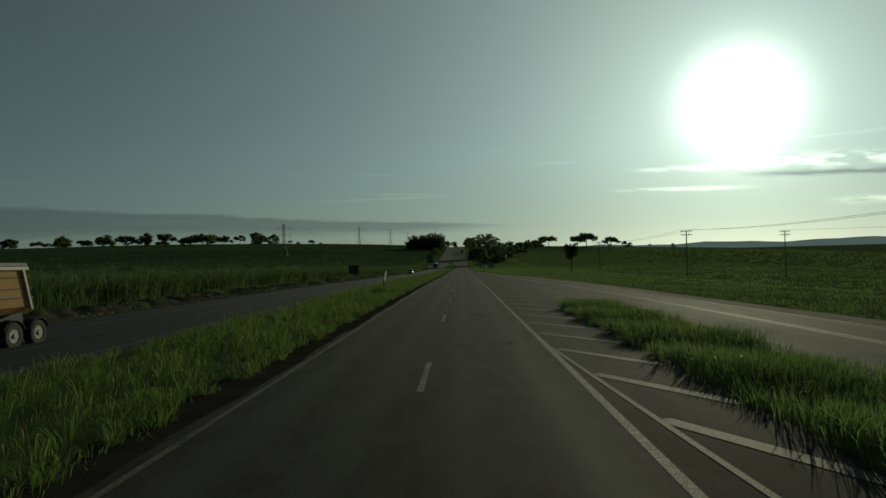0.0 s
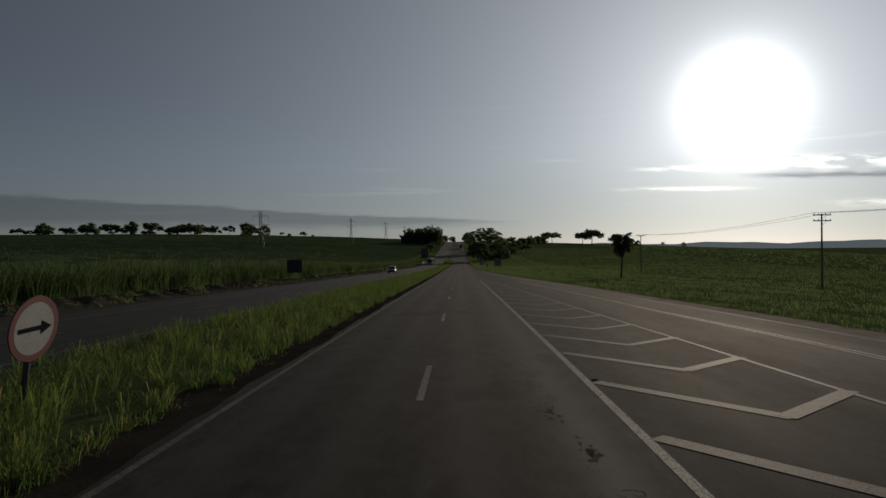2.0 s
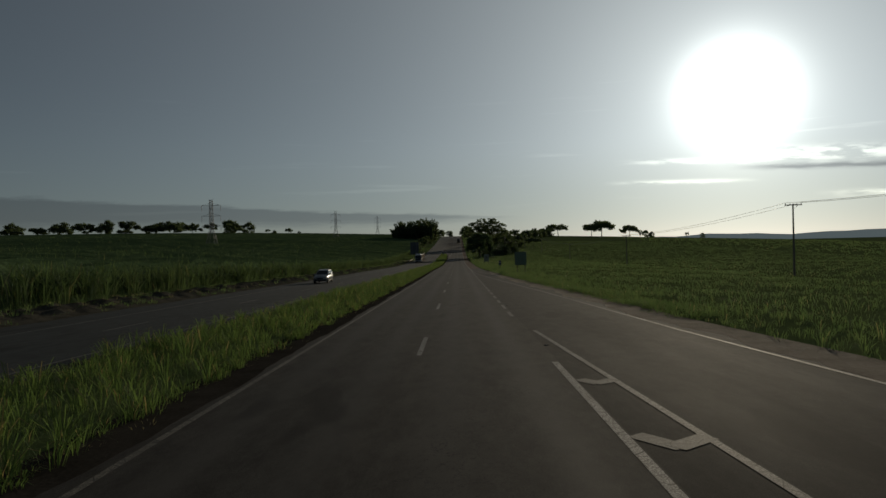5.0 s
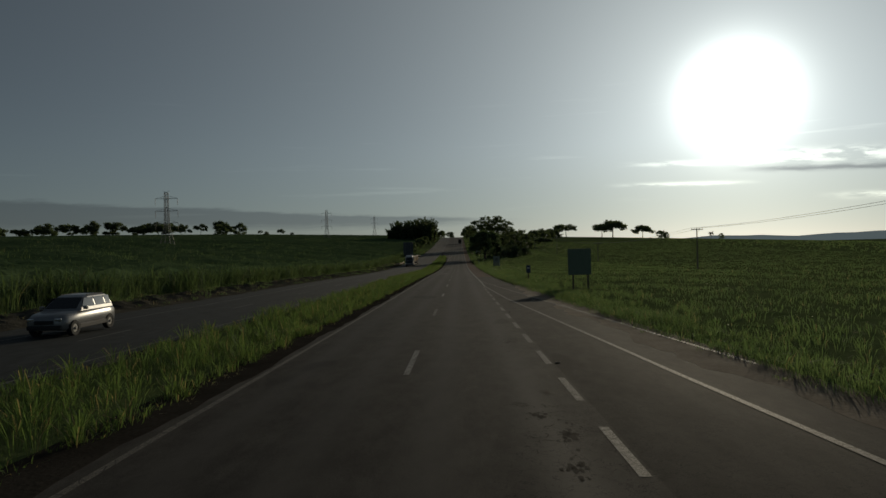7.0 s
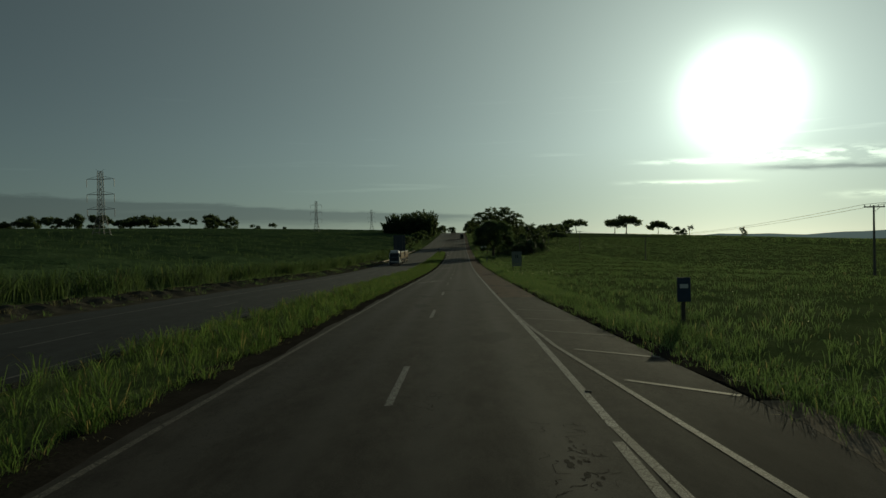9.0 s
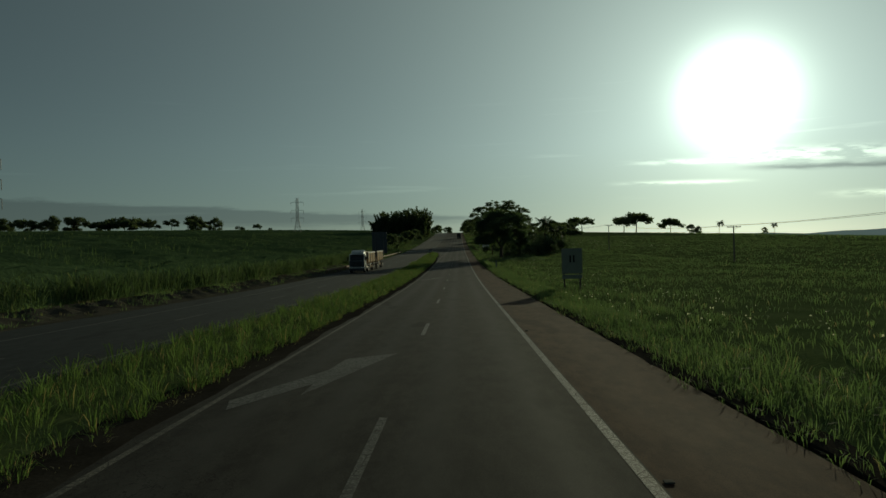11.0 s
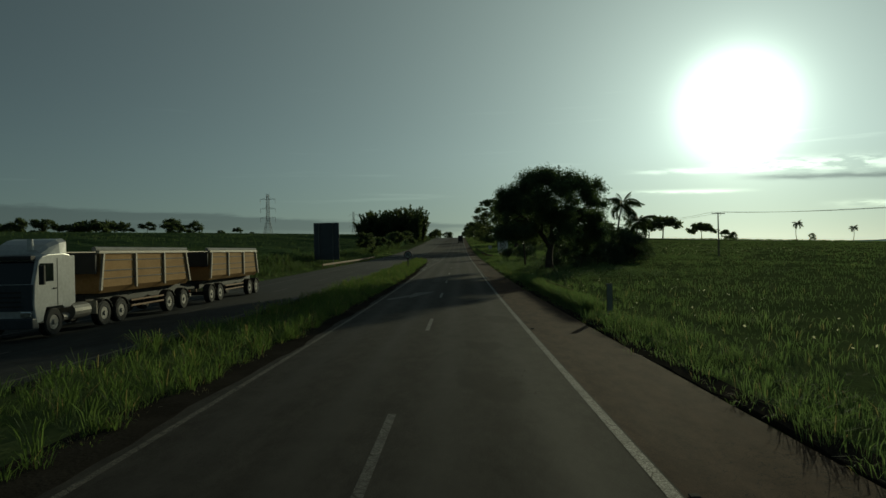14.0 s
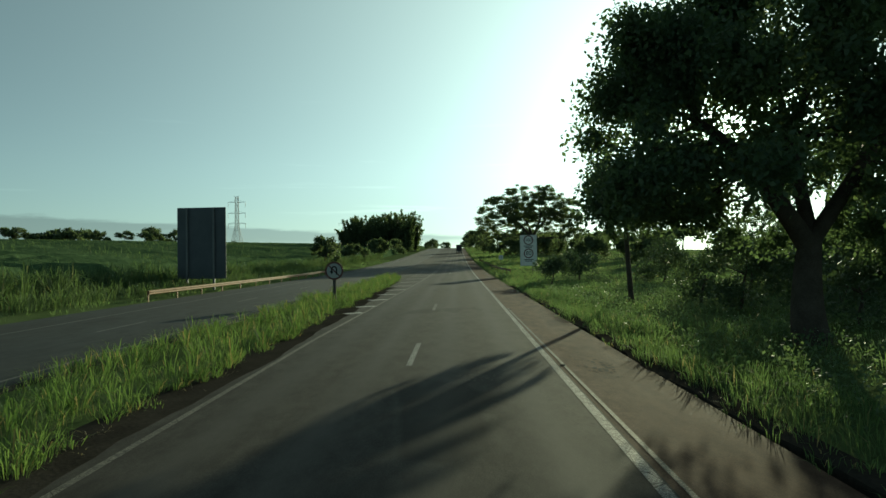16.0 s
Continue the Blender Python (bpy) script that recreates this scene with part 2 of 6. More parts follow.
    dim = t.nodes.new("ShaderNodeMath")
    dim.operation = "MULTIPLY"
    t.links.new(patch.outputs[0], dim.inputs[0])
    dim.inputs[1].default_value = 0.55
    colour = mixed(t, dim.outputs[0], colour, tuple(c * 0.45 for c in dark))
    t.links.new(colour, b.inputs["Base Color"])
    shine = ramp(t, wide, ((0.3, (0.80, 0.80, 0.80)), (0.7, (0.92, 0.92, 0.92))))
    if polish is not None:
        shine = mixed(t, polish, shine, (0.68, 0.68, 0.68))
    t.links.new(shine, b.inputs["Roughness"])
    b.inputs["Specular IOR Level"].default_value = spec
    bump(t, b, stone, 0.3, 0.005)
    return m


def worn_paint(name, colour, wear=0.5):
    m, t, b = material(name)
    flakes = ramp(t, noise_of(t, 9.0, 6.0, 0.7), ((wear - 0.08, (0.07, 0.07, 0.07)), (wear + 0.02, colour)))
    faded = mixed(t, 0.3, flakes, ramp(t, noise_of(t, 1.2, 3.0), ((0.3, tuple(c * 0.55 for c in colour)), (0.7, colour))))
    # tyre grime and hairline cracks
    grimy = mixed(t, ramp(t, noise_of(t, 0.6, 4.0, 0.65), ((0.42, (0.0, 0.0, 0.0)), (0.68, (0.75, 0.75, 0.75)))), faded, tuple(c * 0.45 for c in colour))
    crack = node(t, "ShaderNodeTexVoronoi", Scale=3.2)
    crack.feature = "DISTANCE_TO_EDGE"
    t.links.new(t.nodes.new("ShaderNodeTexCoord").outputs["Object"], crack.inputs["Vector"])
    split = node(t, "ShaderNodeMapRange")
    t.links.new(crack.outputs["Distance"], split.inputs[0])
    split.inputs[1].default_value, split.inputs[2].default_value = 0.03, 0.008
    # bare stone showing through the film
    speckle = ramp(t, noise_of(t, 38.0, 4.0, 0.75), ((0.46, (0.8, 0.8, 0.8)), (0.56, (0.0, 0.0, 0.0))))
    grimy = mixed(t, speckle, grimy, (0.045, 0.04, 0.034))
    t.links.new(mixed(t, split.outputs[0], grimy, (0.03, 0.027, 0.022)), b.inputs["Base Color"])
    b.inputs["Roughness"].default_value, b.inputs["Specular IOR Level"].default_value = 0.75, 0.2
    bump(t, b, noise_of(t, 60.0, 2.0), 0.4, 0.003)
    return m


MAT = {
    "asphalt": asphalt("asphalt", (0.0245, 0.0226, 0.0202), (0.063, 0.058, 0.0515), 0.066, (0.9, 2.7, -0.95, -2.6)),
    "old_asphalt": asphalt("old_asphalt", (0.0185, 0.021, 0.0212), (0.038, 0.042, 0.0425), 0.12),
    "shoulder": asphalt("shoulder_asphalt", (0.056, 0.0350, 0.0246), (0.108, 0.070, 0.0495), 0.03),
    "slip": asphalt("slip_road_asphalt", (0.0255, 0.0238, 0.021), (0.052, 0.0487, 0.0435), 0.055),
    "gore": asphalt("gore_asphalt", (0.0225, 0.0208, 0.0182), (0.047, 0.0436, 0.0385), 0.045),
    "straw": foliage("dry_straw", (0.16, 0.14, 0.09), (0.32, 0.28, 0.19), 0.35, 0.6),
    "white_line": worn_paint("white_road_paint", (0.38, 0.375, 0.355), 0.45),
    "fresh_line": worn_paint("newer_road_paint", (0.62, 0.61, 0.58), 0.40),
    "worn_line": worn_paint("worn_road_paint", (0.215, 0.21, 0.195), 0.50),
    "faded_line": worn_paint("faded_road_paint", (0.128, 0.124, 0.116), 0.53),
    "bank": surface("dug_brown_earth", (0.044, 0.041, 0.033), (0.108, 0.100, 0.080), 1.1, 1.0, 9.0, 0.0, 0.08, 0.0),
    "ghost_line": worn_paint("nearly_gone_paint", (0.092, 0.085, 0.075), 0.54),
    "old_line": worn_paint("old_yellowed_paint", (0.225, 0.205, 0.165), 0.49),
    "yellow_line": worn_paint("yellow_road_paint", (0.50, 0.47, 0.37), 0.45),
    "soil": surface("turf_and_red_soil", (0.062, 0.088, 0.034), (0.120, 0.148, 0.064), 0.35, 1.0, 7.0, 0.0, 0.05, 0.0),
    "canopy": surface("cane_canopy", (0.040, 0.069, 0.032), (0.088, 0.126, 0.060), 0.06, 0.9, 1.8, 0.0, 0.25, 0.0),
    "grass": foliage("roadside_grass", (0.058, 0.100, 0.036), (0.142, 0.198, 0.074), 0.58, 0.4, (0.24, 0.20, 0.11), 0.07, through_gain=1.5),
    "verge": foliage("verge_grass", (0.060, 0.098, 0.046), (0.128, 0.176, 0.086), 0.60, 0.3, (0.20, 0.18, 0.11), 0.05, through_gain=1.75),
    "cane": foliage("sugarcane_leaves", (0.060, 0.098, 0.046), (0.122, 0.164, 0.082), 0.50, 0.2, (0.16, 0.16, 0.09), 0.03),
    "leaf": foliage("broad_leaves", (0.050, 0.082, 0.046), (0.112, 0.150, 0.080), 0.48, 0.5, gloss=0.4, through_gain=1.7),
    # darker copy of the broad leaves, with backlit shade in its colour
    "shade_leaf": foliage("shade_darkened_shrub_leaves", (0.040, 0.066, 0.036), (0.090, 0.122, 0.062), 0.25, 0.5, gloss=0.3),
    "fine_leaf": foliage("feathery_leaves", (0.068, 0.094, 0.056), (0.135, 0.16, 0.086), 0.55, 0.3, gloss=0.25, through_gain=1.7),
    "far_leaf": foliage("tree_leaves", (0.052, 0.074, 0.046), (0.105, 0.130, 0.074), 0.50, 0.1, through_gain=1.7),
    "bamboo_leaf": foliage("bamboo_leaves", (0.050, 0.074, 0.042), (0.105, 0.132, 0.066), 0.48, 0.2, gloss=0.25, through_gain=1.7),
    "frond": foliage("palm_fronds", (0.048, 0.074, 0.036), (0.100, 0.130, 0.058), 0.48, 0.4, gloss=0.3, through_gain=1.7),
    "petal_and_glint": foliage("pale_seed_heads_and_glints", (0.55, 0.55, 0.50), (0.75, 0.74, 0.68), 0.5, 0.5),
    "bark": surface("bark", (0.045, 0.038, 0.031), (0.105, 0.09, 0.074), 1.6, 0.95, 22.0, 0.0, 0.03, 0.1),
    "culm": surface("bamboo_culm", (0.07, 0.09, 0.03), (0.15, 0.15, 0.06), 1.0, 0.6),
    "pole_wood": surface("weathered_pole", (0.11, 0.10, 0.085), (0.20, 0.185, 0.16), 2.0, 0.9, 30.0, 0.0, 0.01),
    # the low sun's orange is put into the steel's base colour
    "steel": surface("sun_tinted_galvanised_steel", (0.13, 0.070, 0.034), (0.23, 0.135, 0.072), 1.5, 0.6, 30.0, 0.15, 0.0, 0.25),
    "tar": surface("dark_crack_fill", (0.014, 0.012, 0.010), (0.032, 0.027, 0.021), 2.5, 0.85, 40.0, 0.0, 0.01, 0.05),
    "sand": surface("pale_gravel_margin", (0.110, 0.090, 0.066), (0.225, 0.190, 0.150), 0.9, 1.0, 9.0, 0.0, 0.03, 0.05),
    "patch": surface("pale_worn_patch", (0.052, 0.046, 0.040), (0.095, 0.085, 0.073), 1.6, 0.9, 30.0, 0.0, 0.01, 0.08),
    "crumble": surface("crumbled_asphalt", (0.025, 0.022, 0.0185), (0.043, 0.0375, 0.031), 2.5, 0.9, 40.0, 0.0, 0.01, 0.05),
    "dirt": surface("dark_dirt_margin", (0.023, 0.0205, 0.0175), (0.052, 0.0465, 0.039), 0.8, 1.0, 14.0, 0.0, 0.02, 0.0),
    "tower_steel": surface("weathered_tower_steel", (0.10, 0.105, 0.11), (0.18, 0.185, 0.19), 0.6, 0.6, 12.0, 0.3),
    "panel_back": surface("sign_back_aluminium", (0.055, 0.062, 0.074), (0.088, 0.097, 0.112), 0.8, 0.6, 18.0, 0.2),
    "sign_white": surface("reflective_white", (0.62, 0.62, 0.60), (0.76, 0.76, 0.74), 2.0, 0.45),
    "sign_red": surface("reflective_red", (0.40, 0.035, 0.03), (0.55, 0.06, 0.045), 2.0, 0.45),
    "sign_crimson": surface("aged_crimson_film", (0.135, 0.036, 0.040), (0.20, 0.055, 0.057), 2.0, 0.55),
    "old_panel": surface("stained_panel_back", (0.026, 0.031, 0.027), (0.046, 0.052, 0.045), 0.9, 0.8, 16.0),
    # red film darkened in its colour for a sign face turned from the sun
    "sign_dark_red": surface("shade_darkened_red_film", (0.075, 0.022, 0.022), (0.13, 0.04, 0.036), 2.0, 0.6),
    # a dimmer version of the reflective white
    "sign_dim_white": surface("dimmer_white_film", (0.30, 0.31, 0.31), (0.44, 0.45, 0.44), 2.0, 0.55),
    "sign_black": surface("sign_black", (0.010, 0.010, 0.010), (0.022, 0.022, 0.022), 3.0, 0.95, spec=0.05),
    "sign_blue": surface("faded_blue_film", (0.018, 0.035, 0.075), (0.03, 0.055, 0.11), 2.0, 0.45),
    # green and grey panel films are lightened to stand in for veiling glare
    "sign_green": surface("glare_lifted_green_film", (0.105, 0.150, 0.110), (0.145, 0.195, 0.145), 2.0, 0.6),
    "sign_grey": surface("glare_lifted_pale_film", (0.17, 0.19, 0.16), (0.24, 0.26, 0.22), 2.0, 0.6),
    "post_wood": surface("painted_post", (0.05, 0.045, 0.04), (0.11, 0.10, 0.085), 3.0, 0.9),
    "truck_white": surface("white_truck_paint", (0.46, 0.46, 0.45), (0.62, 0.62, 0.61), 0.8, 0.3, 8.0),
    "car_silver": surface("silver_car_paint", (0.20, 0.20, 0.202), (0.30, 0.30, 0.302), 1.2, 0.3, 14.0, 0.35),
    "tipper": surface("ochre_tipper_paint", (0.34, 0.205, 0.085), (0.47, 0.30, 0.14), 0.9, 0.8, 10.0, 0.0, 0.004, 0.1),
    "tipper_rib": surface("dusty_steel_rib", (0.34, 0.29, 0.22), (0.50, 0.44, 0.35), 1.2, 0.55, 12.0),
    "tarp": surface("rolled_tarpaulin", (0.20, 0.20, 0.20), (0.36, 0.36, 0.35), 1.5, 0.8, 14.0, 0.0, 0.01),
    "dull_tank": surface("dusty_aluminium_tank", (0.16, 0.155, 0.145), (0.28, 0.27, 0.25), 2.0, 0.6, 16.0, 0.4),
    "cab_front": surface("dark_blue_cab_front", (0.022, 0.028, 0.038), (0.045, 0.055, 0.07), 1.5, 0.5, 12.0),
    "chassis": surface("black_chassis", (0.014, 0.014, 0.015), (0.035, 0.034, 0.033), 1.5, 0.7),
    "rubber": surface("tyre_rubber", (0.018, 0.018, 0.018), (0.040, 0.039, 0.037), 3.0, 0.85),
    "rim": surface("dusty_rim", (0.20, 0.19, 0.175), (0.34, 0.325, 0.30), 3.0, 0.6, 20.0, 0.2),
    "chrome": surface("polished_metal", (0.55, 0.55, 0.56), (0.72, 0.72, 0.73), 2.0, 0.2, 20.0, 0.9),
    "red_lens": surface("red_lens", (0.30, 0.02, 0.02), (0.42, 0.04, 0.03), 4.0, 0.25),
    "stud": surface("dusty_road_stud", (0.07, 0.066, 0.058), (0.14, 0.132, 0.12), 6.0, 0.95, 40.0, 0.0, 0.0, 0.05),
    "insulator": surface("brown_porcelain", (0.07, 0.045, 0.035), (0.12, 0.08, 0.06), 6.0, 0.3),
    "cable": surface("aluminium_cable", (0.08, 0.08, 0.085), (0.13, 0.13, 0.135), 4.0, 0.6, 20.0, 0.3),
}
glass, glass_tree, glass_bsdf = material("tinted_glass")
glass_bsdf.inputs["Base Color"].default_value = (0.012, 0.016, 0.018, 1)
glass_bsdf.inputs["Roughness"].default_value = 0.06
MAT["glass"] = glass
# distance haze is put into the hills as a faint bluish emission
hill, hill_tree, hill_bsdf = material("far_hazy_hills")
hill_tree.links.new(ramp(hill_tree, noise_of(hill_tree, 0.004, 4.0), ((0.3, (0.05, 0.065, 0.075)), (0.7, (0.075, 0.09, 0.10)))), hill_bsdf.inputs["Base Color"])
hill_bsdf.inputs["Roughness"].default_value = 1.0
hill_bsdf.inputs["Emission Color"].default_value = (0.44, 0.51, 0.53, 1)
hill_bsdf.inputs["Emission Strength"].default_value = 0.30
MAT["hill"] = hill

# ---- helpers for meshes ----
RNG = np.random.default_rng(7)


def array_mesh(name, verts, tris, mat, quads=None):
    """A mesh from arrays of vertices and of triangles or quads."""
    faces, k = (quads, 4) if quads is not None else (tris, 3)
    me = bpy.data.meshes.new(name)
    verts, faces = np.asarray(verts, np.float32), np.asarray(faces, np.int32)
    me.vertices.add(len(verts))
    me.vertices.foreach_set("co", verts.ravel())
    me.loops.add(faces.size)
    me.loops.foreach_set("vertex_index", faces.ravel())
    me.polygons.add(len(faces))
    me.polygons.foreach_set("loop_start", np.arange(0, faces.size, k, dtype=np.int32))
    me.polygons.foreach_set("use_smooth", np.zeros(len(faces), dtype=bool))
    me.materials.append(mat)
    me.update(calc_edges=True)
    return me


def part(name, bm, mat, parent=None, label="", smooth=False):
    """One bmesh or mesh as one object, under its parent if there is one."""
    if isinstance(bm, bpy.types.Mesh):
        me = bm
    else:
        me = bpy.data.meshes.new(name)
        bmesh.ops.recalc_face_normals(bm, faces=bm.faces)
        bm.to_mesh(me)
        bm.free()
        me.materials.append(mat)
    if smooth:
        me.polygons.foreach_set("use_smooth", [True] * len(me.polygons))
    ob = new(name, me)
    if parent is not None:
        ob.parent = parent
    if label:
        ob["label"] = label
    return ob


def box(bm, x0, x1, y0, y1, z0, z1, bevel=0.0, turn=None):
    made = bmesh.ops.create_cube(bm, size=1.0)["verts"]
    m = Matrix.Translation(((x0 + x1) / 2, (y0 + y1) / 2, (z0 + z1) / 2)) @ Matrix.Diagonal((x1 - x0, y1 - y0, z1 - z0, 1))
    bmesh.ops.transform(bm, matrix=m if turn is None else turn @ m, verts=made)
    if bevel:
        edges = {e for v in made for e in v.link_edges}
        bmesh.ops.bevel(bm, geom=list(edges), offset=bevel, segments=2, affect="EDGES", profile=0.7)
    return bm


def rod(bm, a, b, ra, rb=None, sides=8):
    """A tapered rod from a to b."""
    a, b = Vector(a), Vector(b)
    d = b - a
    m = Matrix.Translation((a + b) / 2) @ d.to_track_quat("Z", "Y").to_matrix().to_4x4()
    bmesh.ops.create_cone(bm, cap_ends=True, segments=sides, radius1=ra, radius2=ra if rb is None else rb, depth=d.length, matrix=m)
    return bm


def disc(bm, x, y, z, r, thick, sides=40, inner=0.0):
    """A round plate in the x-z plane, with a hole if inner is given."""
    if not inner:
        m = Matrix.Translation((x, y, z)) @ Matrix.Rotation(radians(90), 4, "X")
        bmesh.ops.create_cone(bm, cap_ends=True, segments=sides, radius1=r, radius2=r, depth=thick, matrix=m)
        return bm
    rings = []
    for yy in (y - thick / 2, y + thick / 2):
        for rr in (inner, r):
            rings.append([bm.verts.new((x + rr * math.cos(2 * math.pi * i / sides), yy, z + rr * math.sin(2 * math.pi * i / sides))) for i in range(sides)])
    for a, b in ((0, 1), (1, 3), (3, 2), (2, 0)):
        for i in range(sides):
            j = (i + 1) % sides
            bm.faces.new((rings[a][i], rings[a][j], rings[b][j], rings[b][i]))
    return bm


def tubes(lines, sides=6):
    """Tapered tubes along polylines: a list of (points, radii). Gives vertices and quads."""
    V, Q, base = [], [], 0
    for pts, radii in lines:
        pts = np.asarray(pts, float)
        n = len(pts)
        tang = np.gradient(pts, axis=0)
        tang /= np.linalg.norm(tang, axis=1)[:, None] + 1e-9
        ref = np.array([0.31, 0.95, 0.05])
        u = np.cross(tang, ref)
        u /= np.linalg.norm(u, axis=1)[:, None] + 1e-9
        v = np.cross(tang, u)
        a = np.linspace(0, 2 * np.pi, sides, endpoint=False)
        ring = pts[:, None] + np.asarray(radii, float)[:, None, None] * (np.cos(a)[None, :, None] * u[:, None] + np.sin(a)[None, :, None] * v[:, None])
        V.append(ring.reshape(-1, 3))
        i = np.arange(n - 1)[:, None] * sides
        j = np.arange(sides)[None]
        k = (np.arange(sides)[None] + 1) % sides
        Q.append((base + np.stack([i + j, i + k, i + sides + k, i + sides + j], -1)).reshape(-1, 4))
        base += n * sides
    return np.concatenate(V), np.concatenate(Q)


def leaves(centres, length, width, rng, droop=0.3):
    """Small pointed leaves at the given places, turned at random."""
    n = len(centres)
    length = np.broadcast_to(length, n) * rng.uniform(0.7, 1.3, n)
    d = rng.normal(size=(n, 3))
    d[:, 2] -= droop
    d /= np.linalg.norm(d, axis=1)[:, None]
    s = np.cross(d, rng.normal(size=(n, 3)))
    s /= np.linalg.norm(s, axis=1)[:, None] + 1e-9
    s *= (length * width)[:, None] * 0.5
    d *= length[:, None] * 0.5
    V = np.stack([centres - d, centres + s, centres + d, centres - s], 1).reshape(-1, 3)
    i = np.arange(n)[:, None] * 4
    return V, np.concatenate([i + np.array([0, 1, 2]), i + np.array([0, 2, 3])], 0)


def arching(bases, height, rng, per=20, spread=0.15, width=0.012):
    """Tufts of long blades that rise, arch over and hang their tips."""
    n = len(bases) * per
    base = np.repeat(bases, per, 0).astype(float)
    h = np.repeat(np.broadcast_to(height, len(bases)), per) * rng.uniform(0.6, 1.15, n)
    az = rng.uniform(0, 2 * np.pi, n)
    out = np.stack([np.cos(az), np.sin(az), np.zeros(n)], 1)
    base += out * (rng.uniform(0, 1, n) * spread)[:, None]
    reach = rng.uniform(0.25, 1.0, n)
    face = az + np.pi / 2 + rng.uniform(-0.7, 0.7, n)
    side = np.stack([np.cos(face), np.sin(face), np.zeros(n)], 1) * (width * rng.uniform(0.7, 1.3, n))[:, None]
    up = np.array([0, 0, 1.0])

    def at(o, u):
        return base + out * (h * reach * o)[:, None] + up * (h * (u[0] - u[1] * reach))[:, None]

    low, high, tip = at(0.16, (0.48, 0.05)), at(0.52, (0.92, 0.20)), at(1.05, (1.12, 0.68))
    V = np.stack([base, low + side, low - side, high + side * 0.8, high - side * 0.8, tip], 1).reshape(-1, 3)
    i = np.arange(n)[:, None] * 6
    return V, np.concatenate([i + np.array(k) for k in ((0, 1, 2), (1, 3, 2), (2, 3, 4), (3, 5, 4))], 0)


def blades(bases, height, rng, per=8, spread=0.15, width=0.02, bend=0.5, upright=0.0):
    """Tufts of long bent blades that grow from the given places."""
    n = len(bases) * per
    base = np.repeat(bases, per, 0).astype(float)
    h = np.repeat(np.broadcast_to(height, len(bases)), per) * rng.uniform(0.55, 1.15, n)
    az = rng.uniform(0, 2 * np.pi, n)
    out = np.stack([np.cos(az), np.sin(az), np.zeros(n)], 1)
    base += out * (rng.uniform(0, 1, n) * spread)[:, None]
    lean = rng.uniform(0.1, 1.0, n) * bend
    face = az + np.pi / 2 + rng.uniform(-1.0, 1.0, n)
    side = np.stack([np.cos(face), np.sin(face), np.zeros(n)], 1) * (width * rng.uniform(0.7, 1.3, n))[:, None]
    up = np.array([0, 0, 1.0])
    mid = base + out * (h * lean * (0.30 - 0.2 * upright))[:, None] + up * (h * 0.55)[:, None]
    tip = base + out * (h * lean * (0.95 - 0.3 * upright))[:, None] + up * (h * (1.0 - 0.35 * lean))[:, None]
    V = np.stack([base, mid + side, tip, mid - side], 1).reshape(-1, 3)
    i = np.arange(n)[:, None] * 4
    return V, np.concatenate([i + np.array([0, 1, 3]), i + np.array([1, 2, 3])], 0)


# ---- the lie of the land ----
ROAD_Y = np.array([-20, 20, 60, 100, 140, 180, 220, 260, 300, 340, 380, 420, 460, 500, 540, 580, 620, 660, 700, 740, 780, 820, 860, 900, 940, 980, 1020, 1060], float)
ROAD_Z = np.array([0.31, -0.31, -0.95, -1.71, -2.56, -3.36, -4.14, -4.83, -5.65, -6.33, -6.51, -6.18, -5.54, -4.91, -4.0, -2.82, -1.41, 0.16, 1.84, 3.57, 5.3, 6.96, 8.51, 9.88, 11.02, 11.87, 12.38, 12.5])


def second_derivatives(x, v):
    n, h = len(x), np.diff(x)
    a, b = np.eye(n), np.zeros(n)
    for i in range(1, n - 1):
        a[i, i - 1:i + 2] = h[i - 1], 2 * (h[i - 1] + h[i]), h[i]
        b[i] = 6 * ((v[i + 1] - v[i]) / h[i] - (v[i] - v[i - 1]) / h[i - 1])
    return np.linalg.solve(a, b)


ROAD_M = second_derivatives(ROAD_Y, ROAD_Z)


def road_z(y):
    """Height of the carriageway along its length."""
    y = np.asarray(y, float)
    q = np.clip(y, ROAD_Y[0], ROAD_Y[-1])
    i = np.clip(np.searchsorted(ROAD_Y, q) - 1, 0, len(ROAD_Y) - 2)
    h = ROAD_Y[i + 1] - ROAD_Y[i]
    a, b = (ROAD_Y[i + 1] - q) / h, (q - ROAD_Y[i]) / h
    z = a * ROAD_Z[i] + b * ROAD_Z[i + 1] + ((a ** 3 - a) * ROAD_M[i] + (b ** 3 - b) * ROAD_M[i + 1]) * h * h / 6
    return z + np.where(y < ROAD_Y[0], (ROAD_Y[0] - y) * 0.012, 0) - np.where(y > 1060, (y - 1060) * 0.006, 0)


def land_z(x, y):
    """Height of the ground: level by the roads, a rise to the west, a gentle fall to the east."""
    x, y = np.asarray(x, float), np.asarray(y, float)
    base = road_z(np.clip(y, -300, 1500))
    d = np.clip(-x - 24, 0, None)
    w = np.exp(-d / 150)
    west = base * w + (1 - w) * (-1.875 + 0.02706 * np.clip(y, -300, 1300)) - 8.484 * (1 - np.exp(-d / 151.4)) + np.minimum(d, 600) * 0.0178
    fade = np.clip((570 - y) / 150, 0, 1)
    west = west + 4.4 * (1 - np.exp(-d / 110)) * np.exp(-(d / 420) ** 2) * fade * fade * (3 - 2 * fade)
    d = np.clip(x - 14, 0, None)
    w = np.exp(-d / 200)
    east = base * w + (1 - w) * (-12.773 + 0.02283 * np.clip(y, -100, 1100) - 0.035 * np.minimum(d, 800))
    return np.where(x < 0, west, east)


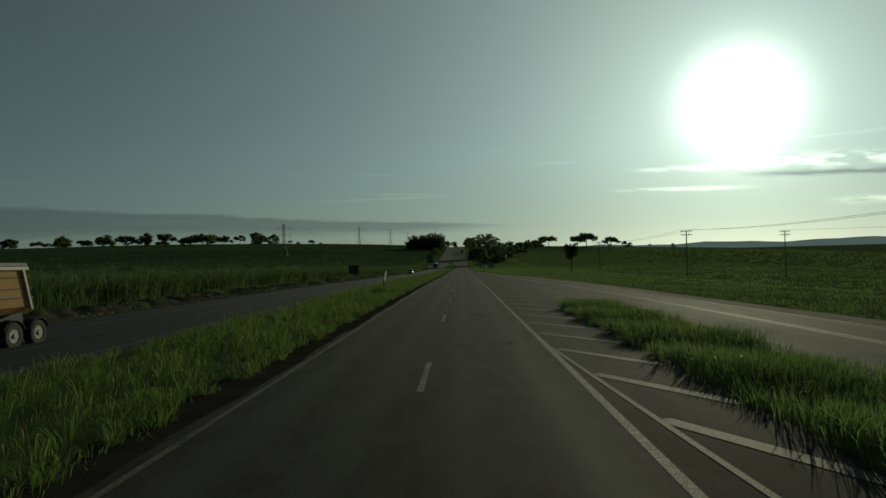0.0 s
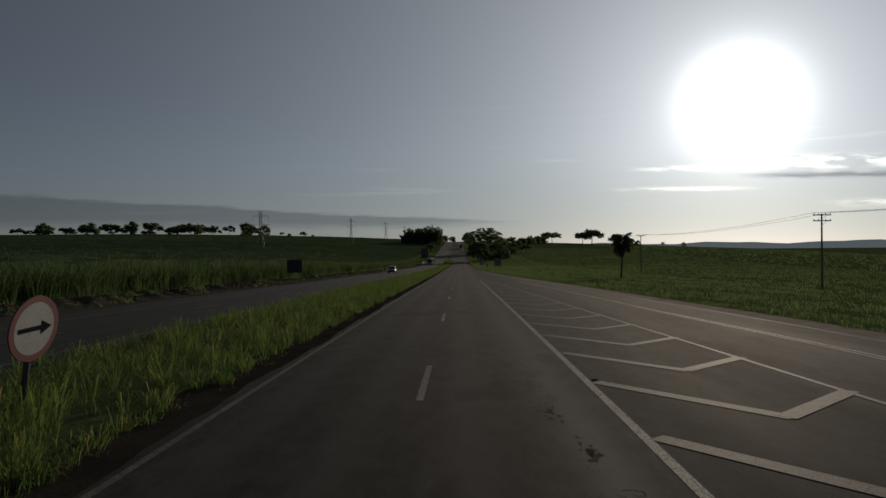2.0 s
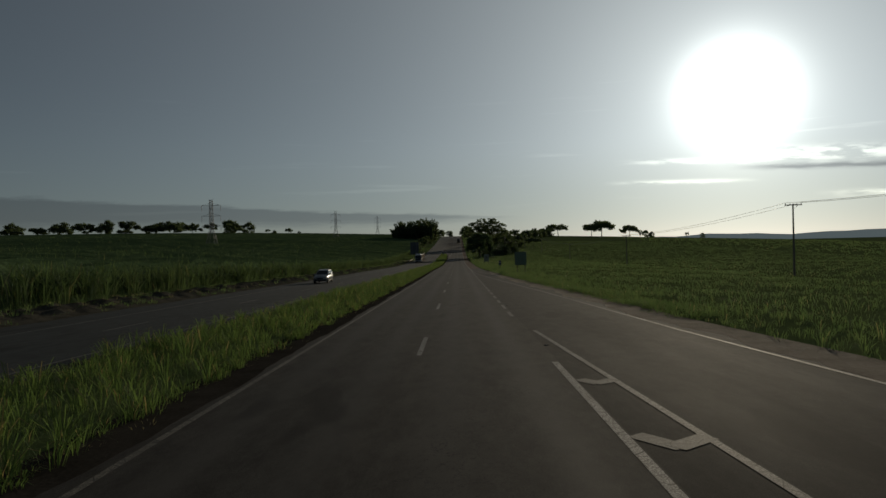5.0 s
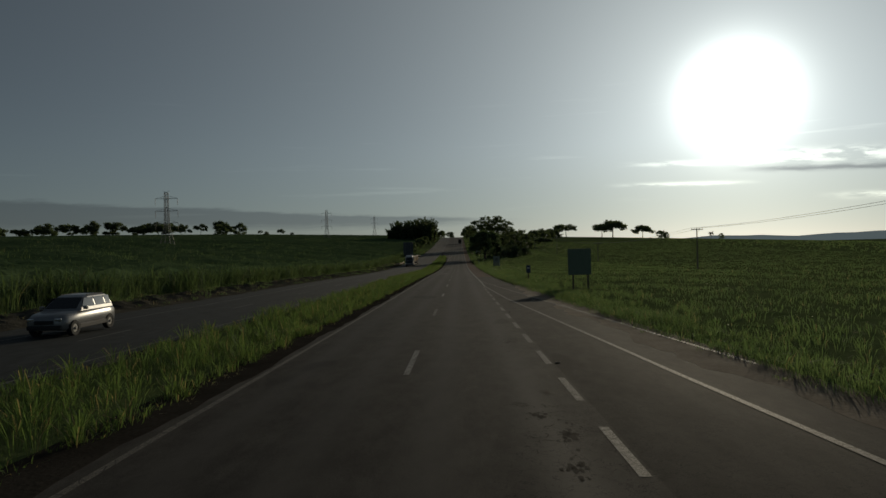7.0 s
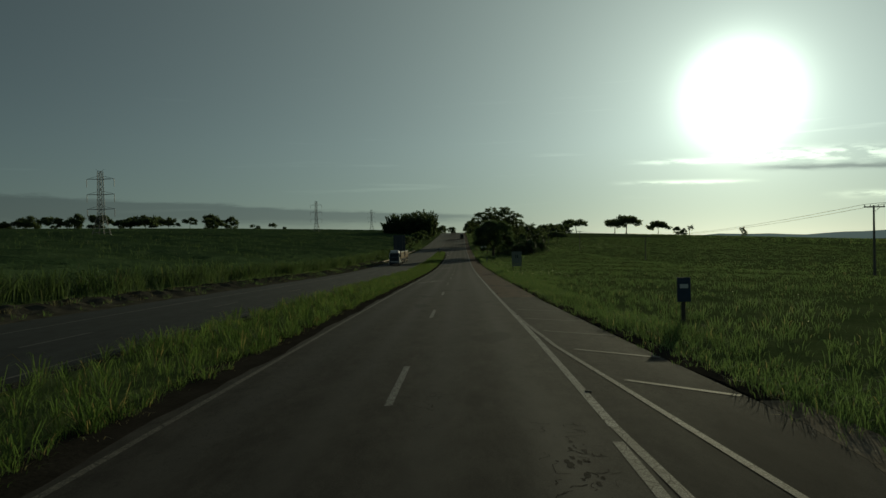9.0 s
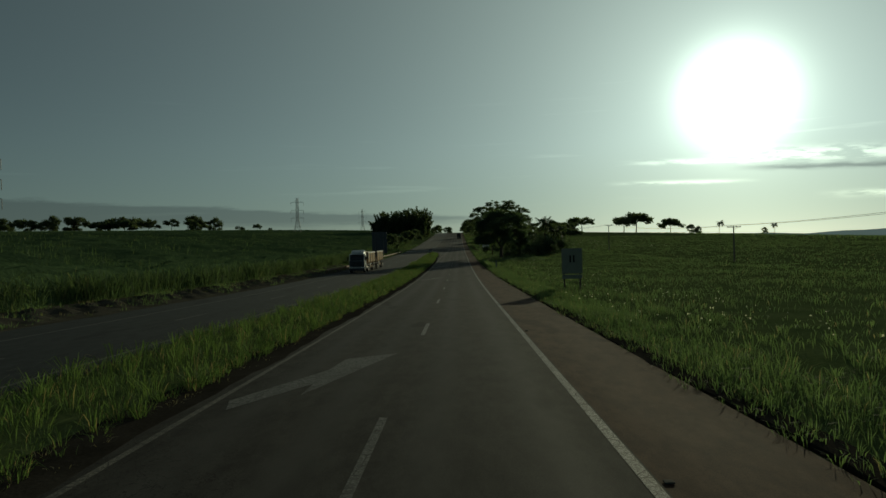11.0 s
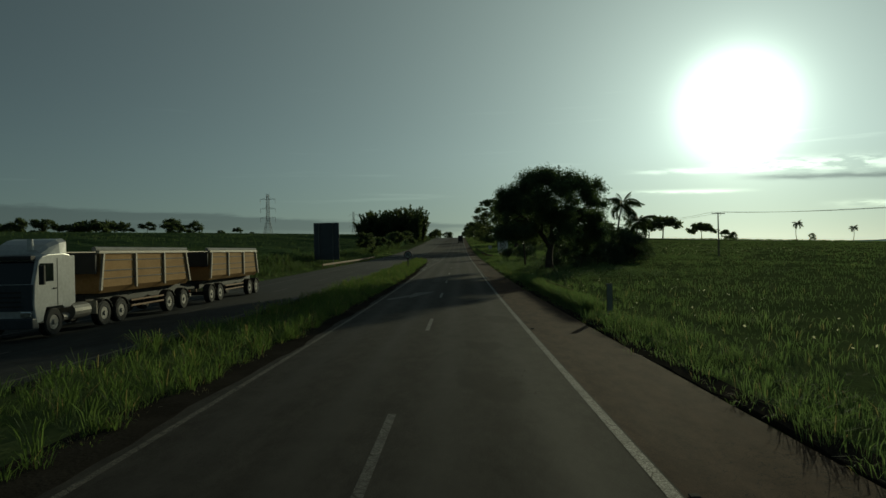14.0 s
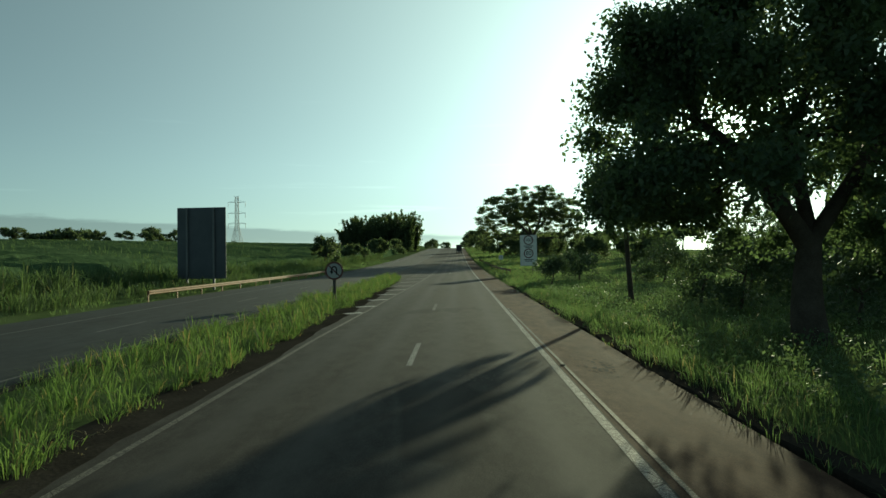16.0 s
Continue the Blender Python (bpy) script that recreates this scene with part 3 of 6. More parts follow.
def opposite_shift(y):
    """How far the other carriageway stands off from its later line."""
    u = np.clip((np.asarray(y, float) - 30) / 220, 0, 1)
    return -2.3 * (1 - u * u * (3 - 2 * u))


EDGE_Y = [-80, 0, 25, 40, 60, 77, 92, 117, 130, 150, 175, 190, 202, 236, 246, 262, 330, 430, 2000]
EDGE_X = [18.0, 17.6, 17.0, 16.4, 15.8, 15.2, 14.2, 12.8, 11.7, 10.2, 9.2, 8.4, 7.9, 6.95, 6.6, 6.25, 6.45, 5.95, 5.95]


def right_edge(y):
    return np.interp(y, EDGE_Y, EDGE_X)


def grid_mesh(name, xs, ys, z, mat):
    X, Y = np.meshgrid(xs, ys)
    V = np.stack([X, Y, z(X, Y)], -1).reshape(-1, 3)
    n, m = len(xs), len(ys)
    i = (np.arange(m - 1)[:, None] * n + np.arange(n - 1)[None]).ravel()
    return array_mesh(name, V, None, mat, np.stack([i, i + 1, i + n + 1, i + n], 1))


def strip_mesh(name, left, right, ys, mat, lift=0.0, columns=2, skirt=0.25):
    """A paved strip between two edge lines, with thickness at its sides."""
    V = []
    for y in ys:
        a, b = float(left(y)), float(right(y))
        z = float(road_z(y)) + lift
        V.append((a, y, z - skirt))
        for c in range(columns + 1):
            V.append((a + (b - a) * c / columns, y, z))
        V.append((b, y, z - skirt))
    n = columns + 3
    i = (np.arange(len(ys) - 1)[:, None] * n + np.arange(n - 1)[None]).ravel()
    return array_mesh(name, V, None, mat, np.stack([i, i + 1, i + n + 1, i + n], 1))


# ground
near_x = np.concatenate([[-4600, -3000, -2000, -1500], np.arange(-1200, -300, 60), np.arange(-300, -60, 15), np.arange(-60, 70, 2.0), np.arange(70, 300, 15), np.arange(300, 1200, 60), [1500, 2000, 3000, 4600]])
near_y = np.concatenate([[-1500, -700, -400, -250], np.arange(-150, 560, 4.0), np.arange(560, 1500, 15.0), np.arange(1500, 2500, 100), [3000, 3800, 4700]])


def ground_height(X, Y):
    z = land_z(X, Y)
    paved = (X > -21.5) & (X < right_edge(Y) + 0.2)
    lumps = 0.05 * np.sin(X * 1.7 + 0.6 * np.sin(Y * 0.9)) * np.sin(Y * 1.1 + X * 0.4)
    return z + np.where(paved, -0.14, -0.06 + lumps)


ground = tagged(new("ground", grid_mesh("ground", near_x, near_y, ground_height, MAT["soil"])), "rolling green farmland with reddish soil and turf", "ground", kind="structure")

# carriageways
ys = np.concatenate([np.arange(-60, 620, 2.0), np.arange(620, 1140, 8.0)])


def gore_edge(y):
    return np.where(np.asarray(y) < 50, np.interp(y, [-60, 8, 23, 36, 41, 50], [6.1, 6.2, 6.5, 6.75, 8.3, 8.3]), np.minimum(8.3, right_edge(y) - 0.2))


def ramp_edge(y):
    return np.where(np.asarray(y) < 50, np.interp(y, [-60, 35, 41, 50], [10.0, 9.6, 8.3, 8.3]), np.minimum(8.3, right_edge(y) - 0.2))


def left_edge(y):
    return np.interp(y, [0, 430, 480, 496, 508, 600], [-4.5, -4.5, -5.1, -6.2, -8.95, -8.95])


tagged(new("road_margin", strip_mesh("road_margin", lambda y: left_edge(y) - 0.65, lambda y: left_edge(y) + 0.1, ys[ys < 506], MAT["dirt"], -0.02, 2)), "dark dirt margin between asphalt and grass", "verge", kind="structure")
road = tagged(new("road", strip_mesh("road", left_edge, lambda y: 3.74, ys, MAT["asphalt"], 0.0, 4)), "worn grey asphalt carriageway with painted lane lines", "road", kind="structure")
SEAM = float(ys[np.argmin(np.abs(ys - 266))])
hard_shoulder = tagged(new("hard_shoulder", strip_mesh("hard_shoulder", lambda y: 3.74, gore_edge, ys[ys >= SEAM], MAT["shoulder"], -0.004, 2)), "brownish asphalt shoulder beside the carriageway", "shoulder", kind="structure")
gore_area = tagged(new("gore_area", strip_mesh("gore_area", lambda y: 3.74, gore_edge, ys[ys <= SEAM], MAT["gore"], -0.004, 2)), "dark asphalt gore with worn painted chevrons", "road", kind="structure")
ramp_ys = np.concatenate([np.arange(-60, 232, 2.0)])
slip_road = tagged(new("slip_road", strip_mesh("slip_road", ramp_edge, lambda y: np.maximum(right_edge(y), ramp_edge(y) + 0.2), ramp_ys, MAT["slip"], -0.004, 3)), "pale asphalt slip road that joins the highway", "road", kind="structure")
opposite_road = tagged(new("opposite_road", strip_mesh("opposite_road", lambda y: -19.3 + opposite_shift(y), lambda y: -8.9 + opposite_shift(y), ys, MAT["old_asphalt"], 0.0, 4)), "dark asphalt opposite carriageway beyond the grass median", "road", kind="structure")


def ragged(y, size, seed):
    """An uneven offset along an edge."""
    return size * (math.sin(y * 1.31 + seed) * 0.4 + math.sin(y * 0.47 + 2.1 * seed) * 0.6 + math.sin(y * 3.7 + seed) * 0.25)


margin_ys = np.arange(-40, 470, 0.8)
tagged(new("median_dirt", strip_mesh("median_dirt", lambda y: float(left_edge(y)) - 0.3, lambda y: float(left_edge(y)) + 0.64 + ragged(y, 0.11, 3.0), margin_ys, MAT["dirt"], 0.003, 2)), "dark dirt and dust along the median's paved edge", "dirt", kind="structure")
tagged(new("gravel_margin", strip_mesh("gravel_margin", lambda y: float(right_edge(y)) + (ragged(y, 0.38, 1.0) - 1.05) * min(1.0, max(0.0, (240 - y) / 16)), lambda y: float(right_edge(y)) + 0.5, margin_ys[margin_ys < 238], MAT["sand"], -0.001, 2)), "pale gravel washed along the slip road's edge", "gravel", kind="structure")
# this strip of dirt also stands for the soft shade of the verge grass
tagged(new("dirt_and_shade_edge", strip_mesh("dirt_and_shade_edge", lambda y: float(right_edge(y)) - 0.10 + ragged(y, 0.14, 2.0), lambda y: float(right_edge(y)) + 0.5, margin_ys[margin_ys > 237], MAT["dirt"], -0.001, 2)), "dark dirt, with grass shade painted in, that creeps over the shoulder's edge", "dirt", kind="structure")


def bank_height(x, y):
    """Lumps of dug earth, highest midway between the road and the cane."""
    x, y = np.asarray(x, float), np.asarray(y, float)
    u = np.clip((-19.7 + opposite_shift(y) - x) / 6.2, 0, 1)
    lumps = 0.5 + 0.28 * np.sin(y * 0.9 + 1.7 * np.sin(x * 1.3)) + 0.22 * np.sin(y * 2.3 + x * 2.9) + 0.16 * np.sin(y * 4.1 - x * 3.7)
    return np.sin(np.pi * u) ** 0.8 * np.clip(lumps, 0.05, 1.2) * 0.5 * np.clip((420 - y) / 80, 0, 1)


earth_bank = strip_mesh("earth_bank", lambda y: -26.2 + float(opposite_shift(y)), lambda y: -19.25 + float(opposite_shift(y)) + ragged(y, 0.22, 5.0), np.arange(-40, 420, 0.55), MAT["bank"], 0.006, 14)
for v in earth_bank.vertices:
    v.co.z += float(land_z(v.co.x, v.co.y) - road_z(v.co.y)) + float(bank_height(v.co.x, v.co.y))
tagged(new("earth_bank", earth_bank), "low lumpy bank of brown earth below the cane", "earth bank", kind="structure")


def stripe(name, pts, width, mat, parent, step=2.0, lift=0.005, label=""):
    """A painted line along a polyline on the road."""
    P = [Vector(p) for p in pts]
    run = [P[0]]
    for a, b in zip(P, P[1:]):
        n = max(1, int((b - a).length / step))
        run += [a.lerp(b, (i + 1) / n) for i in range(n)]
    V = []
    for i, p in enumerate(run):
        d = (run[min(i + 1, len(run) - 1)] - run[max(i - 1, 0)]).normalized()
        s = Vector((d.y, -d.x)) * width / 2
        for q in (p - s, p + s):
            V.append((q.x, q.y, float(road_z(q.y)) + lift))
    i = np.arange(len(run) - 1)[:, None] * 2
    return part(name, array_mesh(name, V, None, mat, i + np.array([0, 1, 3, 2])), mat, parent, label)


span = [(y,) for y in np.arange(-60, 1100, 20.0)]
stripe("edge_line", [(-3.6, y) for y in np.arange(-60, 436, 20.0)] + [(-3.62, 435), (-3.35, 448), (-2.99, 469), (-2.62, 495), (-2.28, 521)], 0.13, MAT["old_line"], road)
stripe("edge_line", [(3.62, y[0]) for y in span if y[0] <= 150], 0.17, MAT["white_line"], road)
stripe("edge_line", [(3.74, 236), (3.76, 246), (3.66, 262)] + [(3.62, y) for y in np.arange(272, 1100, 16.0)], 0.17, MAT["white_line"], road)
for k in range(-3, 48):
    if k in (28, 29, 30):
        continue
    y0 = 13.53 + 16 * k
    stripe("lane_dash", [(0, y0), (0, y0 + 4.08)], 0.15, MAT["worn_line"] if k % 5 == 2 else MAT["white_line"], road)
# the lane line of the joining lane
for k in range(20):
    y0 = 152.66 + 4.22 * k
    stripe("joining_dash", [(3.6, y0), (3.6, y0 + 2.35)], 0.16, MAT["worn_line"], road)
# taper of the joining lane and its outer line
stripe("taper_line", [(11.7, 114), (10.6, 126), (9.0, 146), (7.6, 171), (6.3, 189), (5.2, 207), (4.5, 217), (3.75, 236)], 0.15, MAT["worn_line"], slip_road)
stripe("taper_line", [(8.6, 190), (7.2, 208), (5.9, 224), (5.02, 234), (4.6, 239), (4.12, 244.5), (3.85, 251), (3.75, 257)], 0.13, MAT["worn_line"], slip_road)
for k in range(5):
    y0 = 238 + 4.4 * k
    x1 = float(right_edge(y0)) - 0.3
    stripe("hatch_bar", [(4.0 + max(0, (250 - y0) * 0.07), y0 + 1.6), (x1, y0)], 0.17, MAT["ghost_line"], gore_area)
# gore hatching
GORE_Y, GORE_X = [0, 48, 60, 70, 85, 106, 117, 131, 150], [12.2, 9.5, 8.75, 8.2, 7.3, 6.25, 5.75, 4.95, 3.75]


def gore_outer(y):
    return float(np.interp(y, GORE_Y, GORE_X))


stripe("gore_line", [(gore_outer(y), y) for y in np.arange(51, 151, 4.0)], 0.15, MAT["worn_line"], slip_road)
stripe("old_line", [(3.92, 415), (3.86, 432), (3.80, 446)], 0.08, MAT["old_line"], hard_shoulder)
stripe("gore_line", [(3.68, 20.5), (3.95, 15.5), (4.3, 9.5), (4.9, 0), (5.6, -12)], 0.12, MAT["old_line"], gore_area)
for k in range(-1, 30):
    y0 = 10.9 + 4.37 * k
    if y0 < 48:
        x1 = 6.1
        stripe("chevron", [(3.85 + max(0, (20 - y0) * 0.05), y0 - 0.1), (x1, y0 - 1.5 * (x1 - 3.8))], 0.34, MAT["faded_line"], gore_area)
    else:
        xo = gore_outer(y0)
        xa = 3.6 + (xo - 3.6) * 0.58
        ya = y0 - (xa - 3.7) * 1.15
        if xo - 3.6 > 0.7:
            stripe("chevron", [(3.8, y0), (xa, ya)], 0.36, MAT["faded_line"], gore_area)
            stripe("chevron", [(xa - 0.12, ya + 0.02), (gore_outer(ya), ya + (gore_outer(ya) - xa) * 0.95)], 0.36, MAT["faded_line"], gore_area, lift=0.007)
# double line and edge line of the slip road
RAMP_LINE = [(14.0, -60), (13.6, 0), (13.2, 30), (12.5, 52), (11.95, 68), (10.9, 82), (9.9, 102), (9.4, 112), (8.75, 123), (8.2, 134)]
stripe("double_line", RAMP_LINE, 0.11, MAT["yellow_line"], slip_road)
stripe("double_line", [(x + 0.26, y) for x, y in RAMP_LINE], 0.11, MAT["yellow_line"], slip_road)
stripe("ramp_edge_line", [(16.6, -60), (16.2, 0), (15.8, 25), (15.0, 50), (14.2, 75), (13.0, 95), (11.7, 114)], 0.10, MAT["ghost_line"], slip_road)
# the other carriageway
for x in (-9.45, -16.5):
    stripe("edge_line", [(x + float(opposite_shift(y)), y) for y in np.arange(-60, 1100, 12.0)], 0.13, MAT["worn_line"], opposite_road)
for k in range(-3, 48):
    y0 = 6 + 16 * k
    x = -12.98 + float(opposite_shift(y0))
    stripe("lane_dash", [(x, y0), (x, y0 + 4)], 0.13, MAT["worn_line"], opposite_road)
# hatching where the inner lane ends
for y0 in (444.6, 448.6, 453.8, 459.3, 465.3, 472.3, 480.8, 490.5, 500.5, 510.0, 518.6):
    xr = float(np.interp(y0, [434, 448, 469, 521], [-3.67, -3.35, -2.99, -2.28]))
    xl = float(np.interp(y0, [444, 459, 480, 511, 519], [-4.28, -4.5, -4.85, -5.35, -5.0]))
    stripe("hatch_bar", [(xr - 0.05, y0 + 0.25), (xl, y0 - 0.35)], 0.62, MAT["fresh_line"], road)


def merge_arrow(y):
    """A painted lane-change arrow that points ahead and to the right."""
    outline = [(-3.32, 0.6), (-3.1, -0.2), (-1.98, 2.2), (-1.97, 1.0), (-0.5, 6.6), (-1.86, 5.7), (-2.0, 4.0)]
    V = [(x, y + dy, float(road_z(y + dy)) + 0.006) for x, dy in outline]
    me = bpy.data.meshes.new("merge_arrow")
    me.from_pydata(V, [], [(0, 1, 2), (0, 2, 6), (2, 3, 4), (2, 4, 6), (6, 4, 5)])
    me.materials.append(MAT["worn_line"])
    return part("merge_arrow", me, None, road)


for y in (290.6, 352.8, 396.6):
    merge_arrow(y)
# cracked spots in the lanes
def cracked_spot(x, y, w, length, seed):
    """A bundle of thin branching cracks."""
    rng = random.Random(seed)
    V, Q = [], []
    for _ in range(max(14, int(w * length * 10))):
        px, py = x + rng.uniform(-0.5, 0.5) * w, y + rng.uniform(-0.5, 0.5) * length
        a = rng.uniform(0, 2 * math.pi)
        wide = rng.uniform(0.003, 0.011)
        for k in range(rng.randint(4, 9)):
            sx, sy = -math.sin(a) * wide, math.cos(a) * wide
            V += [(px - sx, py - sy, float(road_z(py)) + 0.003), (px + sx, py + sy, float(road_z(py)) + 0.003)]
            if k:
                n = len(V)
                Q.append((n - 4, n - 3, n - 1, n - 2))
            step = rng.uniform(0.03, 0.10)
            px, py = px + math.cos(a) * step, py + math.sin(a) * step
            a += rng.uniform(-1.3, 1.3)
    return part("cracks", array_mesh("cracks", V, None, MAT["tar"], Q), None, road)


PATCHES = [(0.72, 115.7, 1.0, 0.9, "patch"), (0.70, 114.7, 1.1, 0.5, "tar"), (1.42, 113.0, 0.22, 5.2, "tar"), (1.20, 109.2, 0.35, 1.4, "tar"), (1.15, 106.8, 0.2, 1.6, "tar"), (2.42, 109.4, 0.28, 1.6, "tar"),
           (2.45, 106.0, 0.5, 3.0, "patch"), (2.70, 89.9, 0.95, 0.9, "patch"), (2.85, 88.5, 0.6, 0.8, "tar"), (2.66, 82.0, 0.5, 2.4, "tar"), (0.8, 89.3, 0.35, 0.9, "patch"), (2.45, 60.6, 0.25, 2.0, "tar"), (2.65, 58.2, 0.3, 1.8, "tar"),
           (2.35, 63.2, 0.35, 1.5, "patch"), (2.42, 28.4, 0.4, 0.8, "patch"), (2.5, 21.2, 0.5, 1.8, "tar"), (0.85, 20.8, 0.6, 1.6, "tar"), (2.6, 185.3, 0.5, 0.7, "tar"), (3.0, 184.2, 0.55, 1.3, "tar"), (3.08, 187.2, 0.5, 0.8, "patch"),
           (2.8, 182.6, 0.35, 0.9, "tar"), (2.9, 195.2, 0.6, 1.5, "tar"), (2.7, 215.0, 0.5, 2.5, "patch"), (2.9, 234.4, 0.5, 1.6, "tar"), (1.6, 428.0, 1.2, 1.0, "patch"), (1.4, 452.0, 1.0, 0.5, "patch"), (4.7, 429.0, 0.9, 2.2, "tar")]


def worn_patch(x, y, w, length, seed, mat):
    """A crumbled spot in the surface: a scatter of small irregular flakes."""
    rng = random.Random(seed)
    V, T = [], []
    for _ in range(int(9 + 22 * w * length)):
        u, v = rng.gauss(0, 0.27), rng.gauss(0, 0.27)
        cx, cy, size = x + u * w, y + v * length, rng.uniform(0.015, 0.07) * (1.25 - min(1.0, abs(u) + abs(v)))
        n, base = rng.randint(6, 9), len(V)
        V.append((cx, cy, float(road_z(cy)) + 0.0025))
        for k in range(n):
            q, r = 2 * math.pi * k / n, size * rng.uniform(0.5, 1.2)
            py = cy + math.sin(q) * r * 2.2
            V.append((cx + math.cos(q) * r, py, float(road_z(py)) + 0.0025))
        T += [(base, base + 1 + k, base + 1 + (k + 1) % n) for k in range(n)]
    return part("patch", array_mesh("patch", V, T, mat), None, road)


for j, (x, y, w, length, what) in enumerate(PATCHES):
    worn_patch(x, y, w, length, 50 + j, MAT["crumble" if what == "tar" else what])
for j, (x, y, w, length) in enumerate(((2.7, 55.0, 0.6, 4.0), (2.4, 61.5, 0.5, 3.0), (0.9, 114.6, 1.1, 3.2), (1.1, 105.0, 0.5, 5.0), (2.75, 184.8, 0.9, 3.2), (2.9, 195.0, 0.8, 4.0), (2.85, 234.6, 0.8, 3.4), (0.75, 238.0, 0.3, 4.0),
                                        (2.5, 27.0, 0.6, 4.0), (2.8, 318.0, 0.5, 4.4), (2.6, 262.0, 0.6, 3.5), (2.5, 372.0, 0.6, 3.5), (2.8, 402.0, 0.7, 5.0), (4.6, 431.0, 1.2, 3.0))):
    cracked_spot(x, y, w, length, j)
# reflective studs beside the outer line
stud_bm = box(bmesh.new(), -0.06, 0.06, -0.05, 0.05, 0.0, 0.022, 0.008)
stud = part("road_stud", stud_bm, MAT["stud"], road)
stud.location = (3.84, 31.8, float(road_z(31.8)) + 0.003)
for k in range(1, 32):
    y = 31.8 + 15.9 * k
    s = new("road_stud", stud.data)
    s.parent = road
    s.location = (3.84, y, float(road_z(y)) + 0.003)

# far hills beyond the eastern fields, their haze given by the material's glow
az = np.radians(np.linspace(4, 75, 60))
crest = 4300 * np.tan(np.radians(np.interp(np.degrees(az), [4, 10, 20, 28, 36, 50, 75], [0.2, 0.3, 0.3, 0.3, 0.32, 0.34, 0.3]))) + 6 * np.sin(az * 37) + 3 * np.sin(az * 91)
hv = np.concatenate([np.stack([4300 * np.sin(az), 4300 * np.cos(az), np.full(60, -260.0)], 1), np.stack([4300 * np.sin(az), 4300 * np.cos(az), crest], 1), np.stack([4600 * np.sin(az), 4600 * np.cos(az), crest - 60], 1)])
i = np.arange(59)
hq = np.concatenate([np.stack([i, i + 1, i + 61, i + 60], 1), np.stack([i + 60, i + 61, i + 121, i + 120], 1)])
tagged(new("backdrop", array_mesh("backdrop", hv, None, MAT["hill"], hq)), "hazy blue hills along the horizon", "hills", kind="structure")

# ---- things: vegetation ----


def scatter(n, x0, x1, y0, y1, rng, keep=None):
    x, y = rng.uniform(x0, x1, n), rng.uniform(y0, y1, n)
    if keep is not None:
        ok = keep(x, y)
        x, y = x[ok], y[ok]
    return np.stack([x, y, land_z(x, y) - 0.08], 1)


def patchy(x, y, rng, share=0.6, size=0.35):
    """Leaves out places so that tufts gather in patches."""
    f = np.sin(x * 2.1 * size + 1.3 * np.sin(y * 0.83 * size)) * np.sin(y * 1.7 * size + 0.9 * np.sin(x * 1.1 * size))
    return rng.uniform(0, 1, len(x)) < share + 0.45 * f


def grass_stuff(name, pieces, mat, label, category="grass"):
    V, T, base = [], [], 0
    for v, t in pieces:
        V.append(v)
        T.append(t + base)
        base += len(v)
    return tagged(new(name, array_mesh(name, np.concatenate(V), np.concatenate(T), mat)), label, category, kind="stuff")


def median_pieces():
    rng = np.random.default_rng(11)
    left = lambda y: -8.75 + opposite_shift(y)
    P = scatter(27000, -11.2, -4.4, -6, 504, rng, lambda x, y: (x > left(y)) & (x < left_edge(y) - 0.02 - 0.25 * np.sin(y * 1.3) * np.sin(y * 0.37)) & patchy(x, y, rng, 0.72))
    tall = 0.33 + 0.22 * np.sin(P[:, 0] * 1.9 + 2.0 * np.sin(P[:, 1] * 0.37)) * np.sin(P[:, 1] * 0.61) + 0.10 * (P[:, 0] < -5.6)
    yield blades(P, np.clip(tall, 0.22, 0.85), rng, 10, 0.24, 0.0072, 1.2)
    tufts = scatter(10500, -10.5, -4.45, -6, 502, rng, lambda x, y: (x > left(y)) & (x < left_edge(y) - 0.12 - 0.2 * np.sin(y * 1.3) * np.sin(y * 0.37)) & patchy(x, y, rng, 0.55, 0.9))
    yield arching(tufts, rng.uniform(0.38, 0.85, len(tufts)), rng, 17, 0.18, 0.0092)
    E = scatter(3000, -4.95, -4.4, -6, 440, rng, lambda x, y: (x < -4.5 - 0.16 * np.sin(y * 1.3) * np.sin(y * 0.37)) & patchy(x, y, rng, 0.6, 0.9))
    yield arching(E, rng.uniform(0.25, 0.5, len(E)), rng, 18, 0.16, 0.0075)
    S = scatter(60, -7.3, -6.0, 57.6, 60.4, rng)
    yield arching(S, rng.uniform(0.7, 1.0, len(S)), rng, 16, 0.2, 0.0085)


grass_stuff("median_grass", median_pieces(), MAT["grass"], "tall bright green grass on the median strip")


def straw_pieces():
    rng = np.random.default_rng(16)
    S = scatter(2600, -4.9, -4.2, -6, 430, rng, lambda x, y: patchy(x, y, rng, 0.2, 1.7))
    S[:, 2] += 0.04
    yield blades(S, 0.16, rng, 5, 0.2, 0.006, 1.9)
    B = scatter(1500, -27.0, -19.6, -10, 420, rng, lambda x, y: (x < -20.0 + opposite_shift(y)) & patchy(x, y, rng, 0.3, 0.6))
    B[:, 2] += bank_height(B[:, 0], B[:, 1])
    yield blades(B, 0.45, rng, 7, 0.3, 0.012, 1.1)
    I = scatter(260, 6.4, 9.4, -6, 40, rng, lambda x, y: (x > gore_edge(y)) & (x < ramp_edge(y) - 0.1))
    yield blades(I, 0.6, rng, 5, 0.25, 0.007, 1.0)


grass_stuff("dry_straw", straw_pieces(), MAT["straw"], "pale dry straw along the grass edges")


